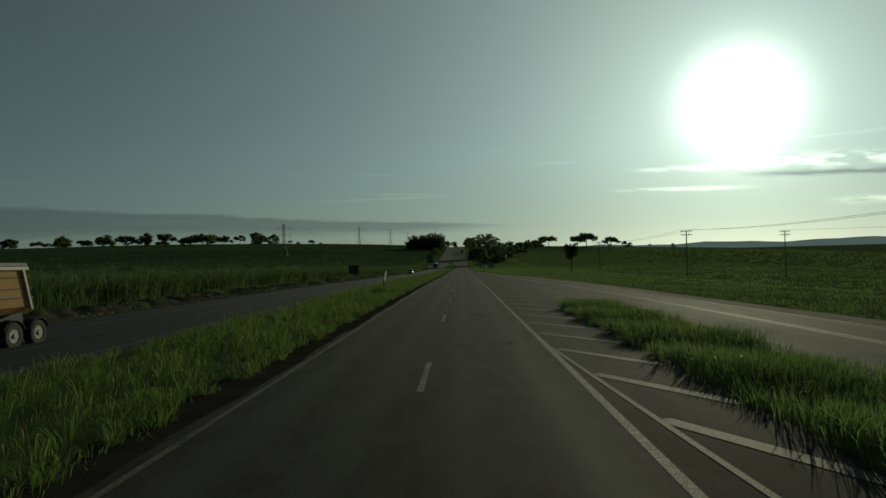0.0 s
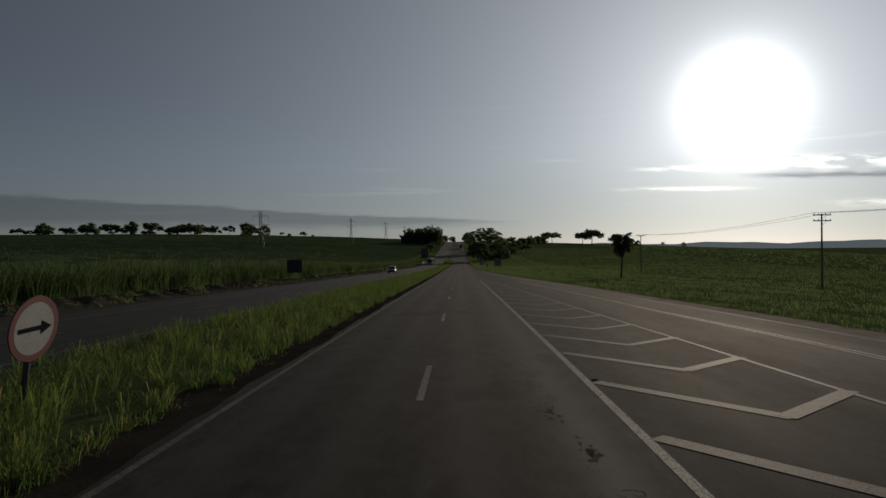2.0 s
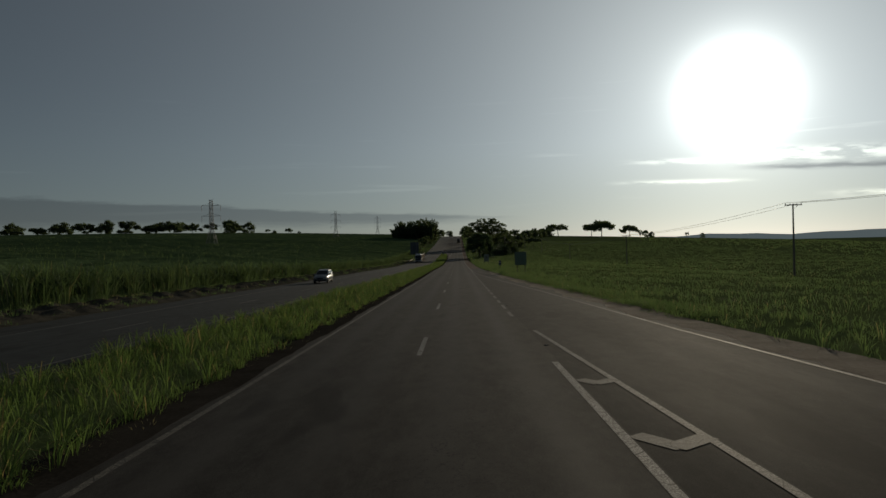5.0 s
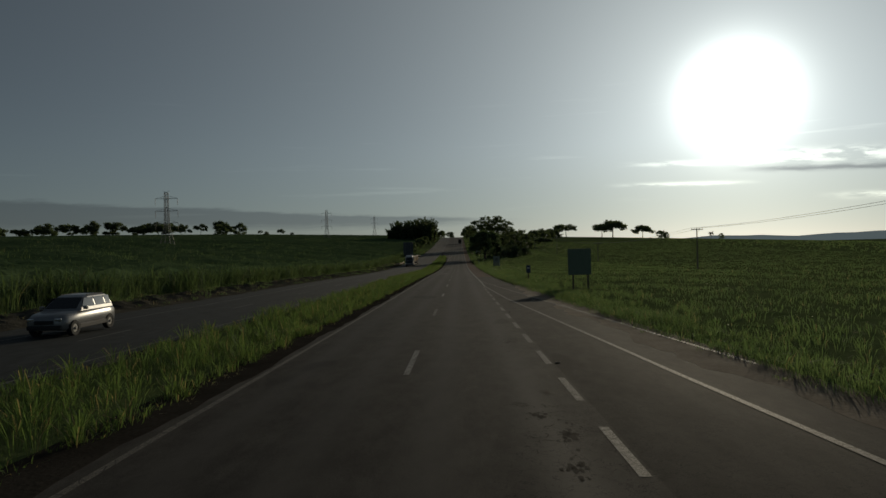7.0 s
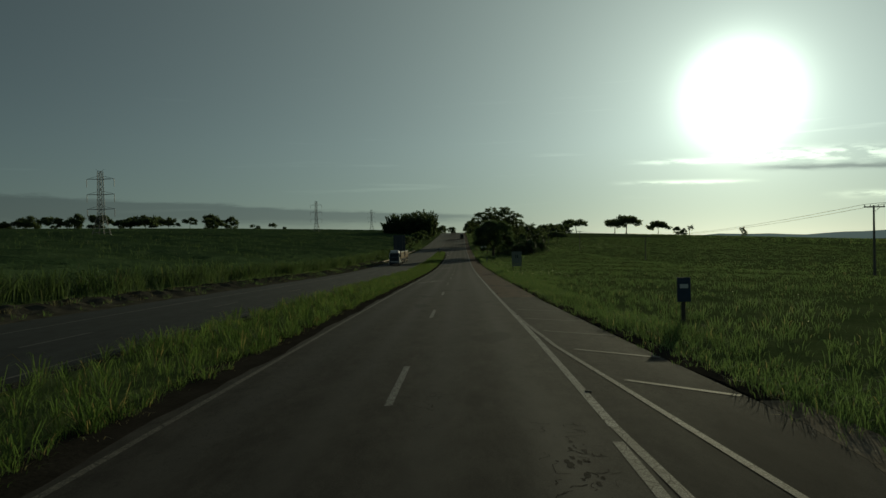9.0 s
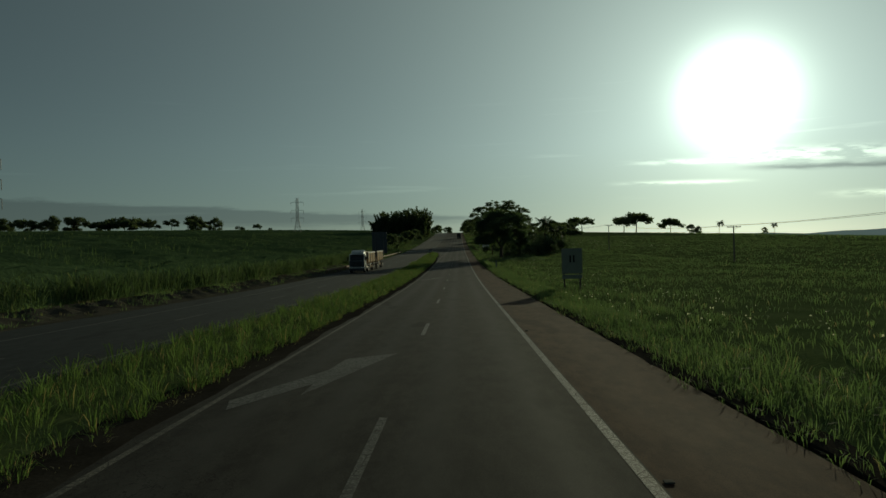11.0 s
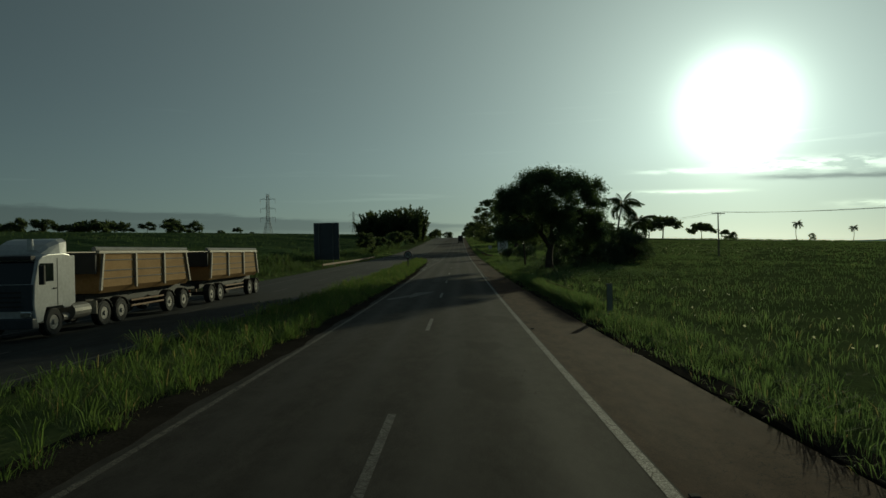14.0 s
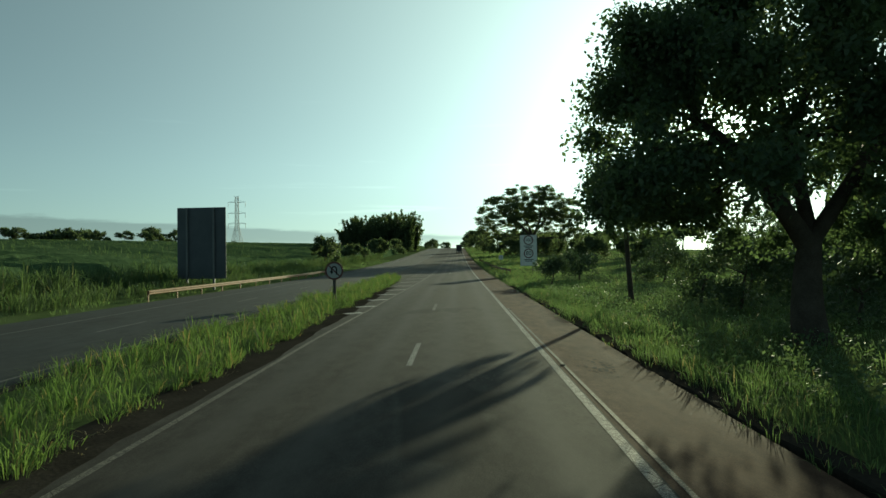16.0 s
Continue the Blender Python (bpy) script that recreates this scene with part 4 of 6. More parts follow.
def verge_pieces():
    rng = np.random.default_rng(12)
    side = lambda x, y: x - right_edge(y)
    N = scatter(28000, 5.4, 13.0, 150, 475, rng, lambda x, y: (side(x, y) > 0.12 + 0.2 * np.sin(y * 0.8) * np.sin(y * 0.31)) & (side(x, y) < 2.4))
    yield blades(N, np.clip(0.46 + 0.16 * np.sin(N[:, 1] * 0.43 + N[:, 0]), 0.25, 0.75), rng, 8, 0.2, 0.0095, 1.0)
    P = scatter(21000, 5.8, 24, 20, 520, rng, lambda x, y: (side(x, y) > 0.15) & (side(x, y) < 5.5) & patchy(x, y, rng, 0.75))
    yield blades(P, np.clip(0.34 + 0.16 * np.sin(P[:, 1] * 0.5 + P[:, 0]), 0.18, 0.7), rng, 8, 0.22, 0.0095, 0.9)
    Q = scatter(26000, 9, 44, 0, 560, rng, lambda x, y: (side(x, y) >= 5.0) & patchy(x, y, rng, 0.85, 0.2))
    yield blades(Q, np.clip(0.40 + 0.12 * np.sin(Q[:, 1] * 0.21 + Q[:, 0] * 0.3), 0.22, 0.6), rng, 6, 0.7, 0.016, 1.2)
    bunch = scatter(7000, 5.8, 16, 20, 520, rng, lambda x, y: (side(x, y) > 0.5) & (side(x, y) < 6.5) & patchy(x, y, rng, 0.5, 0.7))
    yield arching(bunch, rng.uniform(0.3, 0.62, len(bunch)), rng, 14, 0.2, 0.010)
    I = scatter(12000, 6.1, 10.0, -40, 40.2, rng, lambda x, y: (x > gore_edge(y) - 0.2 + 0.25 * np.sin(y * 2.1)) & (x < ramp_edge(y) - 0.1) & patchy(x, y, rng, 0.8, 0.9))
    yield blades(I, np.clip(0.62 + 0.2 * np.sin(I[:, 1] * 0.9 + I[:, 0]), 0.35, 0.85) * np.clip((42.5 - I[:, 1]) / 6, 0.4, 1), rng, 8, 0.2, 0.010, 0.8)
    J = scatter(700, 6.9, 9.4, 37, 45, rng, lambda x, y: (np.abs(x - 8.3) < (45.5 - y) * 0.2) & patchy(x, y, rng, 0.35, 1.1))
    J[:, 2] += 0.05
    yield blades(J, 0.2, rng, 8, 0.2, 0.008, 1.2)
    C = scatter(10000, 5.4, 12.5, 150, 480, rng, lambda x, y: (np.abs(side(x, y) - 0.05) < 0.30 + 0.2 * np.sin(y * 0.9) * np.sin(y * 0.23)))
    C[:, 2] += 0.05
    yield blades(C, 0.24, rng, 7, 0.16, 0.0075, 1.4)
    G = scatter(1500, 6.55, 7.2, 386, 414, rng)
    yield blades(G, 0.88, rng, 9, 0.15, 0.009, 0.5)
    F = scatter(6000, 6.2, 26, 520, 960, rng)
    yield blades(F, 0.8, rng, 6, 0.5, 0.04, 0.8)


grass_stuff("verge_grass", verge_pieces(), MAT["verge"], "rough green grass on the verge beside the shoulder")


def meadow_pieces():
    rng = np.random.default_rng(13)
    Q = scatter(22000, 40, 170, 20, 700, rng, lambda x, y: patchy(x, y, rng, 0.8, 0.06))
    yield blades(Q, 0.42, rng, 6, 1.3, 0.045, 1.2)
    R = scatter(4000, 170, 460, 60, 900, rng)
    yield blades(R, 1.1, rng, 5, 1.6, 0.16, 0.8)
    L = scatter(11000, -27.0, -19.4, -10, 620, rng, lambda x, y: (x < -19.6 + opposite_shift(y)) & patchy(x, y, rng, 0.42, 0.5))
    L[:, 2] += bank_height(L[:, 0], L[:, 1])
    yield blades(L, np.clip(0.34 + 0.18 * np.sin(L[:, 1] * 0.4 + L[:, 0]), 0.15, 0.7), rng, 8, 0.3, 0.014, 0.9)


grass_stuff("meadow_grass", meadow_pieces(), MAT["verge"], "wild grass on the fields and far verge")


def flower_and_glint_pieces():
    rng = np.random.default_rng(14)
    # the row at y 418 to 450 puts leaf glints in as pale flecks
    for n, x0, x1, y0, y1, s in ((200, 8, 16, 300, 420, 0.08), (70, 7.6, 14, 296, 318, 0.085), (190, 8, 16, 418, 450, 0.032), (600, 34, 75, 470, 640, 0.16), (50, 8, 22, 170, 300, 0.06), (60, 6.8, 9.4, 0, 45, 0.06)):
        P = scatter(n, x0, x1, y0, y1, rng, lambda x, y: (x > right_edge(y) + 0.6) | (y < 46))
        P[:, 2] += rng.uniform(0.35, 0.75, len(P))
        yield leaves(P, s, 0.7, rng)


grass_stuff("seed_heads_and_glints", flower_and_glint_pieces(), MAT["petal_and_glint"], "pale seed heads, small white flowers and painted leaf glints among grass", "flowers")


def weed_pieces():
    rng = np.random.default_rng(17)
    P = scatter(1500, 7.2, 20, 414, 462, rng, lambda x, y: (x > right_edge(y) + 1.2) & patchy(x, y, rng, 0.6, 0.5))
    n = 22
    C = np.repeat(P, n, 0) + rng.normal(size=(len(P) * n, 3)) * np.array([0.22, 0.22, 0.0])
    C[:, 2] += rng.uniform(0.12, 0.62, len(C))
    yield leaves(C, 0.10, 0.62, rng, 0.1)


grass_stuff("weeds", weed_pieces(), MAT["leaf"], "low broad-leaved weeds in the shade of the tree", "weeds")


def cane_growth(x, y):
    """How much taller the cane stands along its front before the merge."""
    return 0.85 * np.clip((260 - y) / 100, 0, 1) * np.clip((x + 80) / 40, 0, 1)


def cane_pieces():
    rng = np.random.default_rng(15)
    edge = lambda y: -25.7 + 0.8 * opposite_shift(y) + 0.5 * np.sin(y * 0.35)
    P = scatter(9500, -44, -22, -15, 640, rng, lambda x, y: x < edge(y))
    yield blades(P, rng.uniform(2.0, 2.8, len(P)) + 0.2 * np.sin(P[:, 1] * 0.13) + cane_growth(P[:, 0], P[:, 1]), rng, 9, 0.45, 0.030, 0.55, 0.6)
    R = scatter(6200, -29.5, -23.5, -15, 640, rng, lambda x, y: x < edge(y))
    yield arching(R, rng.uniform(1.7, 2.7, len(R)) + cane_growth(R[:, 0], R[:, 1]), rng, 10, 0.5, 0.030)
    W = scatter(2600, -28.5, -22.5, -10, 620, rng, lambda x, y: (x < edge(y) + 1.3) & (x > edge(y) - 0.6) & patchy(x, y, rng, 0.4, 0.5))
    yield arching(W, rng.uniform(0.5, 1.4, len(W)), rng, 12, 0.3, 0.020)
    H = scatter(1500, -28.0, -22.0, 425, 535, rng, lambda x, y: patchy(x, y, rng, 0.75, 0.4))
    yield arching(H, rng.uniform(0.7, 1.6, len(H)), rng, 12, 0.4, 0.022)
    Q = scatter(9000, -130, -44, 0, 760, rng)
    yield blades(Q, rng.uniform(2.2, 3.3, len(Q)), rng, 6, 0.9, 0.06, 0.6, 0.6)
    D = scatter(5000, -420, -130, 60, 1000, rng)
    yield blades(D, 3.0, rng, 5, 1.5, 0.14, 0.6, 0.6)


grass_stuff("sugarcane", cane_pieces(), MAT["cane"], "dense field of tall green sugarcane", "sugarcane")


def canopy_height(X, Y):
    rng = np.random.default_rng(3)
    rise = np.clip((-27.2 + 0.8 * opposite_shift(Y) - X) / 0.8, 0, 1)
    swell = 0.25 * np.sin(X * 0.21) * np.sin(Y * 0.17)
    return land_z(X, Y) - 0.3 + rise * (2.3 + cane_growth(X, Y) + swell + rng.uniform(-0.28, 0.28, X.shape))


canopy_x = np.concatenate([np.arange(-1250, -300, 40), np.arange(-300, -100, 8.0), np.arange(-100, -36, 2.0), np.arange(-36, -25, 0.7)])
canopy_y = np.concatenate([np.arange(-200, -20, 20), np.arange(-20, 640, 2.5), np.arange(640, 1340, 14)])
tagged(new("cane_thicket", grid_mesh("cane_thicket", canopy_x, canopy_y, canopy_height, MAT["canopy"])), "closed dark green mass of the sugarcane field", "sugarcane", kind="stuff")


def limb_line(a, b, sag, rng, n=6):
    t = np.linspace(0, 1, n)[:, None]
    mid = (a + b) / 2 + np.array([0, 0, sag]) + rng.normal(size=3) * 0.12 * np.linalg.norm(b - a)
    return (1 - t) ** 2 * a + 2 * t * (1 - t) * mid + t ** 2 * b


def make_tree(name, x, y, label, trunk_h, trunk_r, clumps, per, leaf, width, mat, seed, lean=(0, 0), limbs=18, fork=None, group="", shell=0.55, extra_trunks=(), sides=7):
    """A tree with a tapered trunk, limbs and a crown of leaf clumps: rows of (x, y, z, radius, flatness) from its foot."""
    rng = np.random.default_rng(seed)
    tree = tagged(new(name), label, "tree", group)
    tree.location = (x, y, float(land_z(x, y)) - 0.1)
    top = np.array([lean[0], lean[1], trunk_h])
    trunk_line = limb_line(np.zeros(3), top, 0.0, rng, 8)
    lines = [(trunk_line, np.linspace(trunk_r * 1.35, trunk_r * 0.75, 8))]
    clumps = np.asarray(clumps, float)
    order = rng.permutation(len(clumps))[:limbs]
    nodes = [top]
    mains = [(np.array(a, float), np.array(b, float), r) for a, b, r in extra_trunks]
    if not mains:
        high = clumps[:, 2].mean()
        for k in range(4):
            a = 1.57 * k + rng.uniform(-0.5, 0.5)
            far = clumps[np.argmax(clumps[:, 0] * math.cos(a) + clumps[:, 1] * math.sin(a)), :3] * np.array([0.5, 0.5, 0]) + np.array([0, 0, high])
            mains.append((top, far, trunk_r * 0.6))
    for a, b, r in mains:
        line = limb_line(a, b, 0.12 * np.linalg.norm(b - a), rng, 9)
        lines.append((line, np.linspace(r, r * 0.4, 9)))
        nodes += list(line[3:])
    nodes = np.array(nodes)
    for j, k in enumerate(order):
        c = clumps[k, :3]
        near = np.linalg.norm(nodes - c, axis=1) + (2.0 if c[2] > 5 else 0.2) * np.clip(nodes[:, 2] - c[2] + 0.3, 0, None)
        a = nodes[np.argmin(near)]
        r = trunk_r * rng.uniform(0.10, 0.22)
        line = limb_line(a, c, rng.uniform(-0.2, 0.5) * clumps[k, 3], rng, 7)
        lines.append((line, np.linspace(r, r * 0.18, 7)))
        for _ in range(2):
            s = line[rng.integers(3, 6)]
            e = s + rng.normal(size=3) * clumps[k, 3] * 0.8
            lines.append((limb_line(s, e, 0.1, rng, 4), np.linspace(r * 0.4, r * 0.08, 4)))
    v, q = tubes(lines, sides)
    part("trunk", array_mesh("trunk", v, None, MAT["bark"], q), None, tree, smooth=True)
    C = []
    for cx, cy, cz, r, flat in clumps:
        n = int(per * r * r * rng.uniform(0.6, 1.2))
        d = rng.normal(size=(n, 3))
        d /= np.linalg.norm(d, axis=1)[:, None]
        rad = r * (shell + (1 - shell) * rng.uniform(0, 1, n)) * rng.uniform(0.75, 1.2, n)
        C.append(np.array([cx, cy, cz]) + d * rad[:, None] * np.array([1, 1, flat]))
    C = np.concatenate(C)
    v, t = leaves(C, leaf, width, rng)
    part("crown", array_mesh("crown", v, t, mat), None, tree)
    return tree


def dome(n, rx, ry, z0, z1, r, rng, flat=0.8, fill=0.35, lift=0.0):
    """Clump places over a dome-shaped crown."""
    rows = []
    for _ in range(n):
        a = rng.uniform(0, 2 * np.pi)
        u = rng.uniform(0, 1) ** 0.5 if rng.uniform() < fill else rng.uniform(0.75, 1.0)
        e = rng.uniform(0, 1)
        z = z0 + (z1 - z0) * (e ** 0.8)
        k = math.sqrt(max(0.05, 1 - max(0, (e - 0.25) / 0.78) ** 2)) * u
        rows.append((math.cos(a) * rx * k, math.sin(a) * ry * k, z + lift * (1 - u), r * rng.uniform(0.7, 1.3), flat))
    return rows


# the broad tree by the shoulder
rng = np.random.default_rng(21)
big = dome(122, 6.5, 6.4, 3.7, 11.3, 1.25, rng, 0.85, 0.35)
big += [(0.3, -4.0, 11.75, 0.3, 1.2), (0.2, -4.0, 11.2, 0.4, 1.0), (4.9, -3.6, 10.0, 0.9, 1.0), (5.6, -3.8, 9.2, 0.9, 0.9), (5.9, -3.0, 7.6, 1.0, 0.9), (5.6, -2.0, 6.0, 1.0, 0.9), (-6.2, 1.0, 7.8, 1.1, 0.9), (-6.6, 0.5, 6.4, 1.1, 0.9), (-6.0, 1.5, 5.0, 1.1, 1.0), (-6.0, -1.5, 9.3, 0.9, 0.9), (-4.9, -2.0, 9.0, 0.6, 1.1)]
big += [(-2.5, -1.0, 5.6, 1.2, 0.9), (-3.8, 0.5, 5.4, 1.1, 0.9), (-1.2, 1.0, 6.6, 1.2, 0.9), (-1.8, -2.0, 6.4, 1.1, 0.9), (1.5, -1.5, 6.8, 1.2, 0.9), (-2.6, 2.2, 7.2, 1.2, 0.9), (2.6, 1.5, 5.8, 1.0, 0.9), (0.2, 0.0, 8.2, 1.3, 0.9), (-3.0, -3.2, 5.0, 0.9, 1.0)]
big = [(x * (0.9 if x > 0 else 1.0) + 0.35, y, z, r, f) for x, y, z, r, f in big]
big += [(rng.uniform(-4.5, 5), rng.uniform(-3, 5), rng.uniform(3.0, 4.6), 0.6, 1.1) for _ in range(16)]
big += [(rng.uniform(0.8, 5.2), rng.uniform(-3.0, 2.5), rng.uniform(7.2, 10.4), rng.uniform(0.8, 1.1), 0.9) for _ in range(9)]
big += [(rng.uniform(1.6, 6.0), rng.uniform(-1.5, 5.5), rng.uniform(2.6, 5.6), rng.uniform(0.7, 1.0), 1.0) for _ in range(16)]
big += [(rng.uniform(-6.0, -3.4), rng.uniform(-2.0, 3.0), rng.uniform(3.4, 5.6), rng.uniform(0.8, 1.1), 1.0) for _ in range(9)]
big = [(x, y, max(z, 3.5 + r * f) if x < -1.6 else z, r, f) for x, y, z, r, f in big]
make_tree("broadleaf_tree", 11.9, 432.8, "spreading dark green broadleaf tree with a thick forked trunk", 3.3, 0.42, big, 640, 0.185, 0.56, MAT["leaf"], 22, (0.15, 0.2), 60, shell=0.15,
          extra_trunks=[((0.1, 0.1, 2.8), (-3.4, -0.6, 6.6), 0.32), ((0.15, 0.2, 3.1), (2.8, 0.6, 6.8), 0.26), ((0.15, 0.2, 3.2), (0.6, 2.6, 8.2), 0.24), ((-1.0, 0.0, 4.4), (-0.6, -2.6, 8.4), 0.18)])
# undergrowth and saplings round it
for j, (x, y, h, r) in enumerate(((16.5, 441.5, 2.8, 1.3), (20.0, 445.0, 3.4, 1.6), (14.2, 447.5, 2.6, 1.2), (26.0, 449.0, 4.0, 1.8), (9.6, 470.0, 2.4, 1.4), (14.0, 480.0, 3.0, 1.8), (19.5, 470.0, 3.6, 2.0), (14.8, 444.0, 3.4, 1.5), (19.4, 453.5, 3.8, 1.9), (16.2, 437.5, 2.2, 1.2), (22.4, 448.0, 3.4, 1.7), (24.5, 451.0, 4.6, 2.4), (24.0, 459.0, 5.4, 2.6), (29.0, 465.0, 4.6, 2.6), (27.0, 452.0, 3.6, 2.0), (32.0, 468.0, 4.2, 2.4))):
    rng = np.random.default_rng(40 + j)
    rows = dome(20, r, r, h * 0.08, h, r * 0.45, rng)
    make_tree("shrub", x, y, "leafy dark green shrub in the roadside grass", h * 0.5, 0.07, rows, 330, 0.20, 0.5, MAT["shade_leaf"], 60 + j, (0.2, 0), 8, group="roadside shrubs", sides=4)

# the flat-topped tree further on
rng = np.random.default_rng(31)
flat = []
for _ in range(620):
    a, u = rng.uniform(0, 2 * np.pi), rng.uniform(0.1, 1) ** 0.6
    flat.append((math.cos(a) * 16 * u, math.sin(a) * 11 * u, 21.5 - 7.5 * u ** 2 + rng.uniform(-9.5, 1.2), 1.2 * rng.uniform(0.6, 1.5), 0.42))
make_tree("rain_tree", 23.0, 602.0, "wide flat-topped rain tree with layered feathery branches", 6.5, 0.75, flat, 80, 0.46, 0.44, MAT["fine_leaf"], 32, (0.5, 0), 60, shell=0.1)


def make_palm(x, y, height, fronds, length, seed, label, lean=0.3, droop=1.0, leaflets=130, low=-0.75):
    rng = np.random.default_rng(seed)
    palm = tagged(new("palm_tree"), label, "palm tree", "palm trees")
    palm.location = (x, y, float(land_z(x, y)) - 0.1)
    top = np.array([lean, 0.1, height])
    line = limb_line(np.zeros(3), top, 0, rng, 14)
    radii = np.linspace(0.15, 0.10, 14) * (1 + 0.07 * (np.arange(14) % 2))
    v, q = tubes([(line, radii)], 9)
    part("trunk", array_mesh("trunk", v, None, MAT["bark"], q), None, palm, smooth=True)
    V, T, base, ribs = [], [], 0, []
    for k in range(fronds):
        a = 2 * np.pi * k / fronds + rng.uniform(-0.25, 0.25)
        phi, bend = rng.uniform(low, 1.45), rng.uniform(0.9, 1.9) * droop
        out = np.array([math.cos(a), math.sin(a), 0])
        side = np.array([-math.sin(a), math.cos(a), 0])
        s = np.linspace(0, 1, 12)
        L = length * rng.uniform(0.8, 1.15)
        tilt = phi - bend * s
        run, lift = np.cumsum(np.cos(tilt)) * L / 12, np.cumsum(np.sin(tilt)) * L / 12
        spine = top + out * run[:, None] + np.array([0, 0, 1]) * lift[:, None]
        ribs.append((spine, np.linspace(0.03, 0.006, 12)))
        m = leaflets
        u = np.repeat(np.linspace(0.08, 1.0, m // 2), 2) + rng.uniform(-0.01, 0.01, m)
        at = np.stack([np.interp(u, s, spine[:, c]) for c in range(3)], 1)
        sgn = np.where(np.arange(m) % 2, 1.0, -1.0)[:, None]
        ll = (L * 0.35 * np.sin(np.pi * np.clip(u * 0.85 + 0.12, 0, 1)))[:, None]
        tip = at + side * sgn * ll * rng.uniform(0.35, 0.75, (m, 1)) + out * ll * 0.4 - np.array([0, 0, 1]) * ll * rng.uniform(0.35, 1.0, (m, 1))
        w = out * 0.030
        V.append(np.stack([at - w, at + w, tip], 1).reshape(-1, 3))
        T.append(base + np.arange(m * 3).reshape(-1, 3))
        base += m * 3
    part("fronds", array_mesh("fronds", np.concatenate(V), np.concatenate(T), MAT["frond"]), None, palm)
    v, q = tubes(ribs, 4)
    part("frond_ribs", array_mesh("frond_ribs", v, None, MAT["culm"], q), None, palm)
    return palm


for j, (x, y, h, n, L, what) in enumerate(((27.6, 155.0, 6.3, 50, 2.5, "palm tree with a full crown standing in the field"),
                                      (10.4, 447.0, 5.6, 40, 2.3, "slender palm beside the broad roadside tree"),
                                      (28.0, 453.9, 6.2, 30, 2.9, "palm with drooping fronds in the grass"),
                                      (25.9, 455.0, 8.9, 30, 3.0, "palm with a thin trunk behind the tree"),
                                      (33.5, 478.0, 5.6, 18, 2.8, "palm in the rough grass"),
                                      (33.0, 520.0, 9.5, 20, 3.6, "tall palm near the field's edge"),
                                      (150.0, 640.0, 8.3, 30, 2.7, "lone palm on the skyline of the field"),
                                      (205.0, 690.0, 7.3, 30, 2.6, "lone palm on the skyline of the field"))):
    make_palm(x, y, h, n, L, 70 + j, what, -0.25 if j == 1 else 0.3, 1.0, 190 if j == 0 else 130, -1.15 if j == 0 else -0.75)


def make_bamboo(x, y, height, seed):
    rng = np.random.default_rng(seed)
    clump = tagged(new("bamboo_clump"), "dense clump of tall arching bamboo", "bamboo", "bamboo grove")
    clump.location = (x, y, float(land_z(x, y)) - 0.2)
    lines, C = [], []
    for k in range(54):
        a = rng.uniform(0, 2 * np.pi)
        r0 = rng.uniform(0.2, 3.6)
        H = height * (0.42 + 0.72 * rng.uniform(0, 1) ** 1.3)
        reach = H * rng.uniform(0.08, 0.42)
        s = np.linspace(0, 1, 9)
        out = np.array([math.cos(a), math.sin(a), 0])
        p = out * (r0 + reach * s ** 2.1)[:, None] + np.array([0, 0, 1]) * (H * (s - 0.18 * s ** 3 * reach / H * 2))[:, None]
        lines.append((p, np.linspace(0.07, 0.012, 9)))
        m = 190
        u = rng.uniform(0.12, 1.0, m)
        at = np.stack([np.interp(u, s, p[:, c]) for c in range(3)], 1)
        C.append(at + rng.normal(size=(m, 3)) * (0.22 + 0.95 * (1 - u))[:, None] * 1.1)
    v, q = tubes(lines, 5)
    part("culms", array_mesh("culms", v, None, MAT["culm"], q), None, clump, smooth=True)
    v, t = leaves(np.concatenate(C), 1.4, 0.36, rng, 0.3)
    part("leaves", array_mesh("leaves", v, t, MAT["bamboo_leaf"]), None, clump)


for j, (x, y, h) in enumerate(((-25, 772, 20.0), (-28, 757, 21.0), (-31, 782, 22.5), (-34, 765, 20.0), (-38, 778, 21.5), (-41, 760, 16.5), (-45, 775, 18.0), (-49, 764, 19.0), (-53, 780, 18.5), (-57, 768, 17.0), (-62, 776, 12.5))):
    make_bamboo(x, y, h, 100 + j)


def far_tree(x, y, h, w, seed, kind=0, mat="far_leaf", label="dark tree on the far skyline"):
    rng = np.random.default_rng(seed)
    if kind == 1:
        rows = [(math.cos(a) * w / 2 * u, math.sin(a) * w / 2 * u, h * (0.92 - 0.24 * u * u) - rng.uniform(-0.04, 0.30) * h, w * 0.15 * rng.uniform(0.7, 1.2), 0.55)
                for a, u in zip(rng.uniform(0, 6.28, 30), rng.uniform(0.1, 1, 30) ** 0.6)]
    else:
        rows = dome(26, w / 2 * 0.85, w / 2 * 0.85, h * 0.06, h * 0.92, w * 0.16, rng)
    size = max(h, w) * 0.055
    return make_tree("tree", x, y, label, h * (0.45 if kind else 0.3), h * 0.022, rows, 10.0 / size ** 2, size * 1.5, 0.55, MAT[mat], seed + 1, (rng.uniform(-0.06, 0.06) * h, 0), 10, shell=0.3, sides=4)


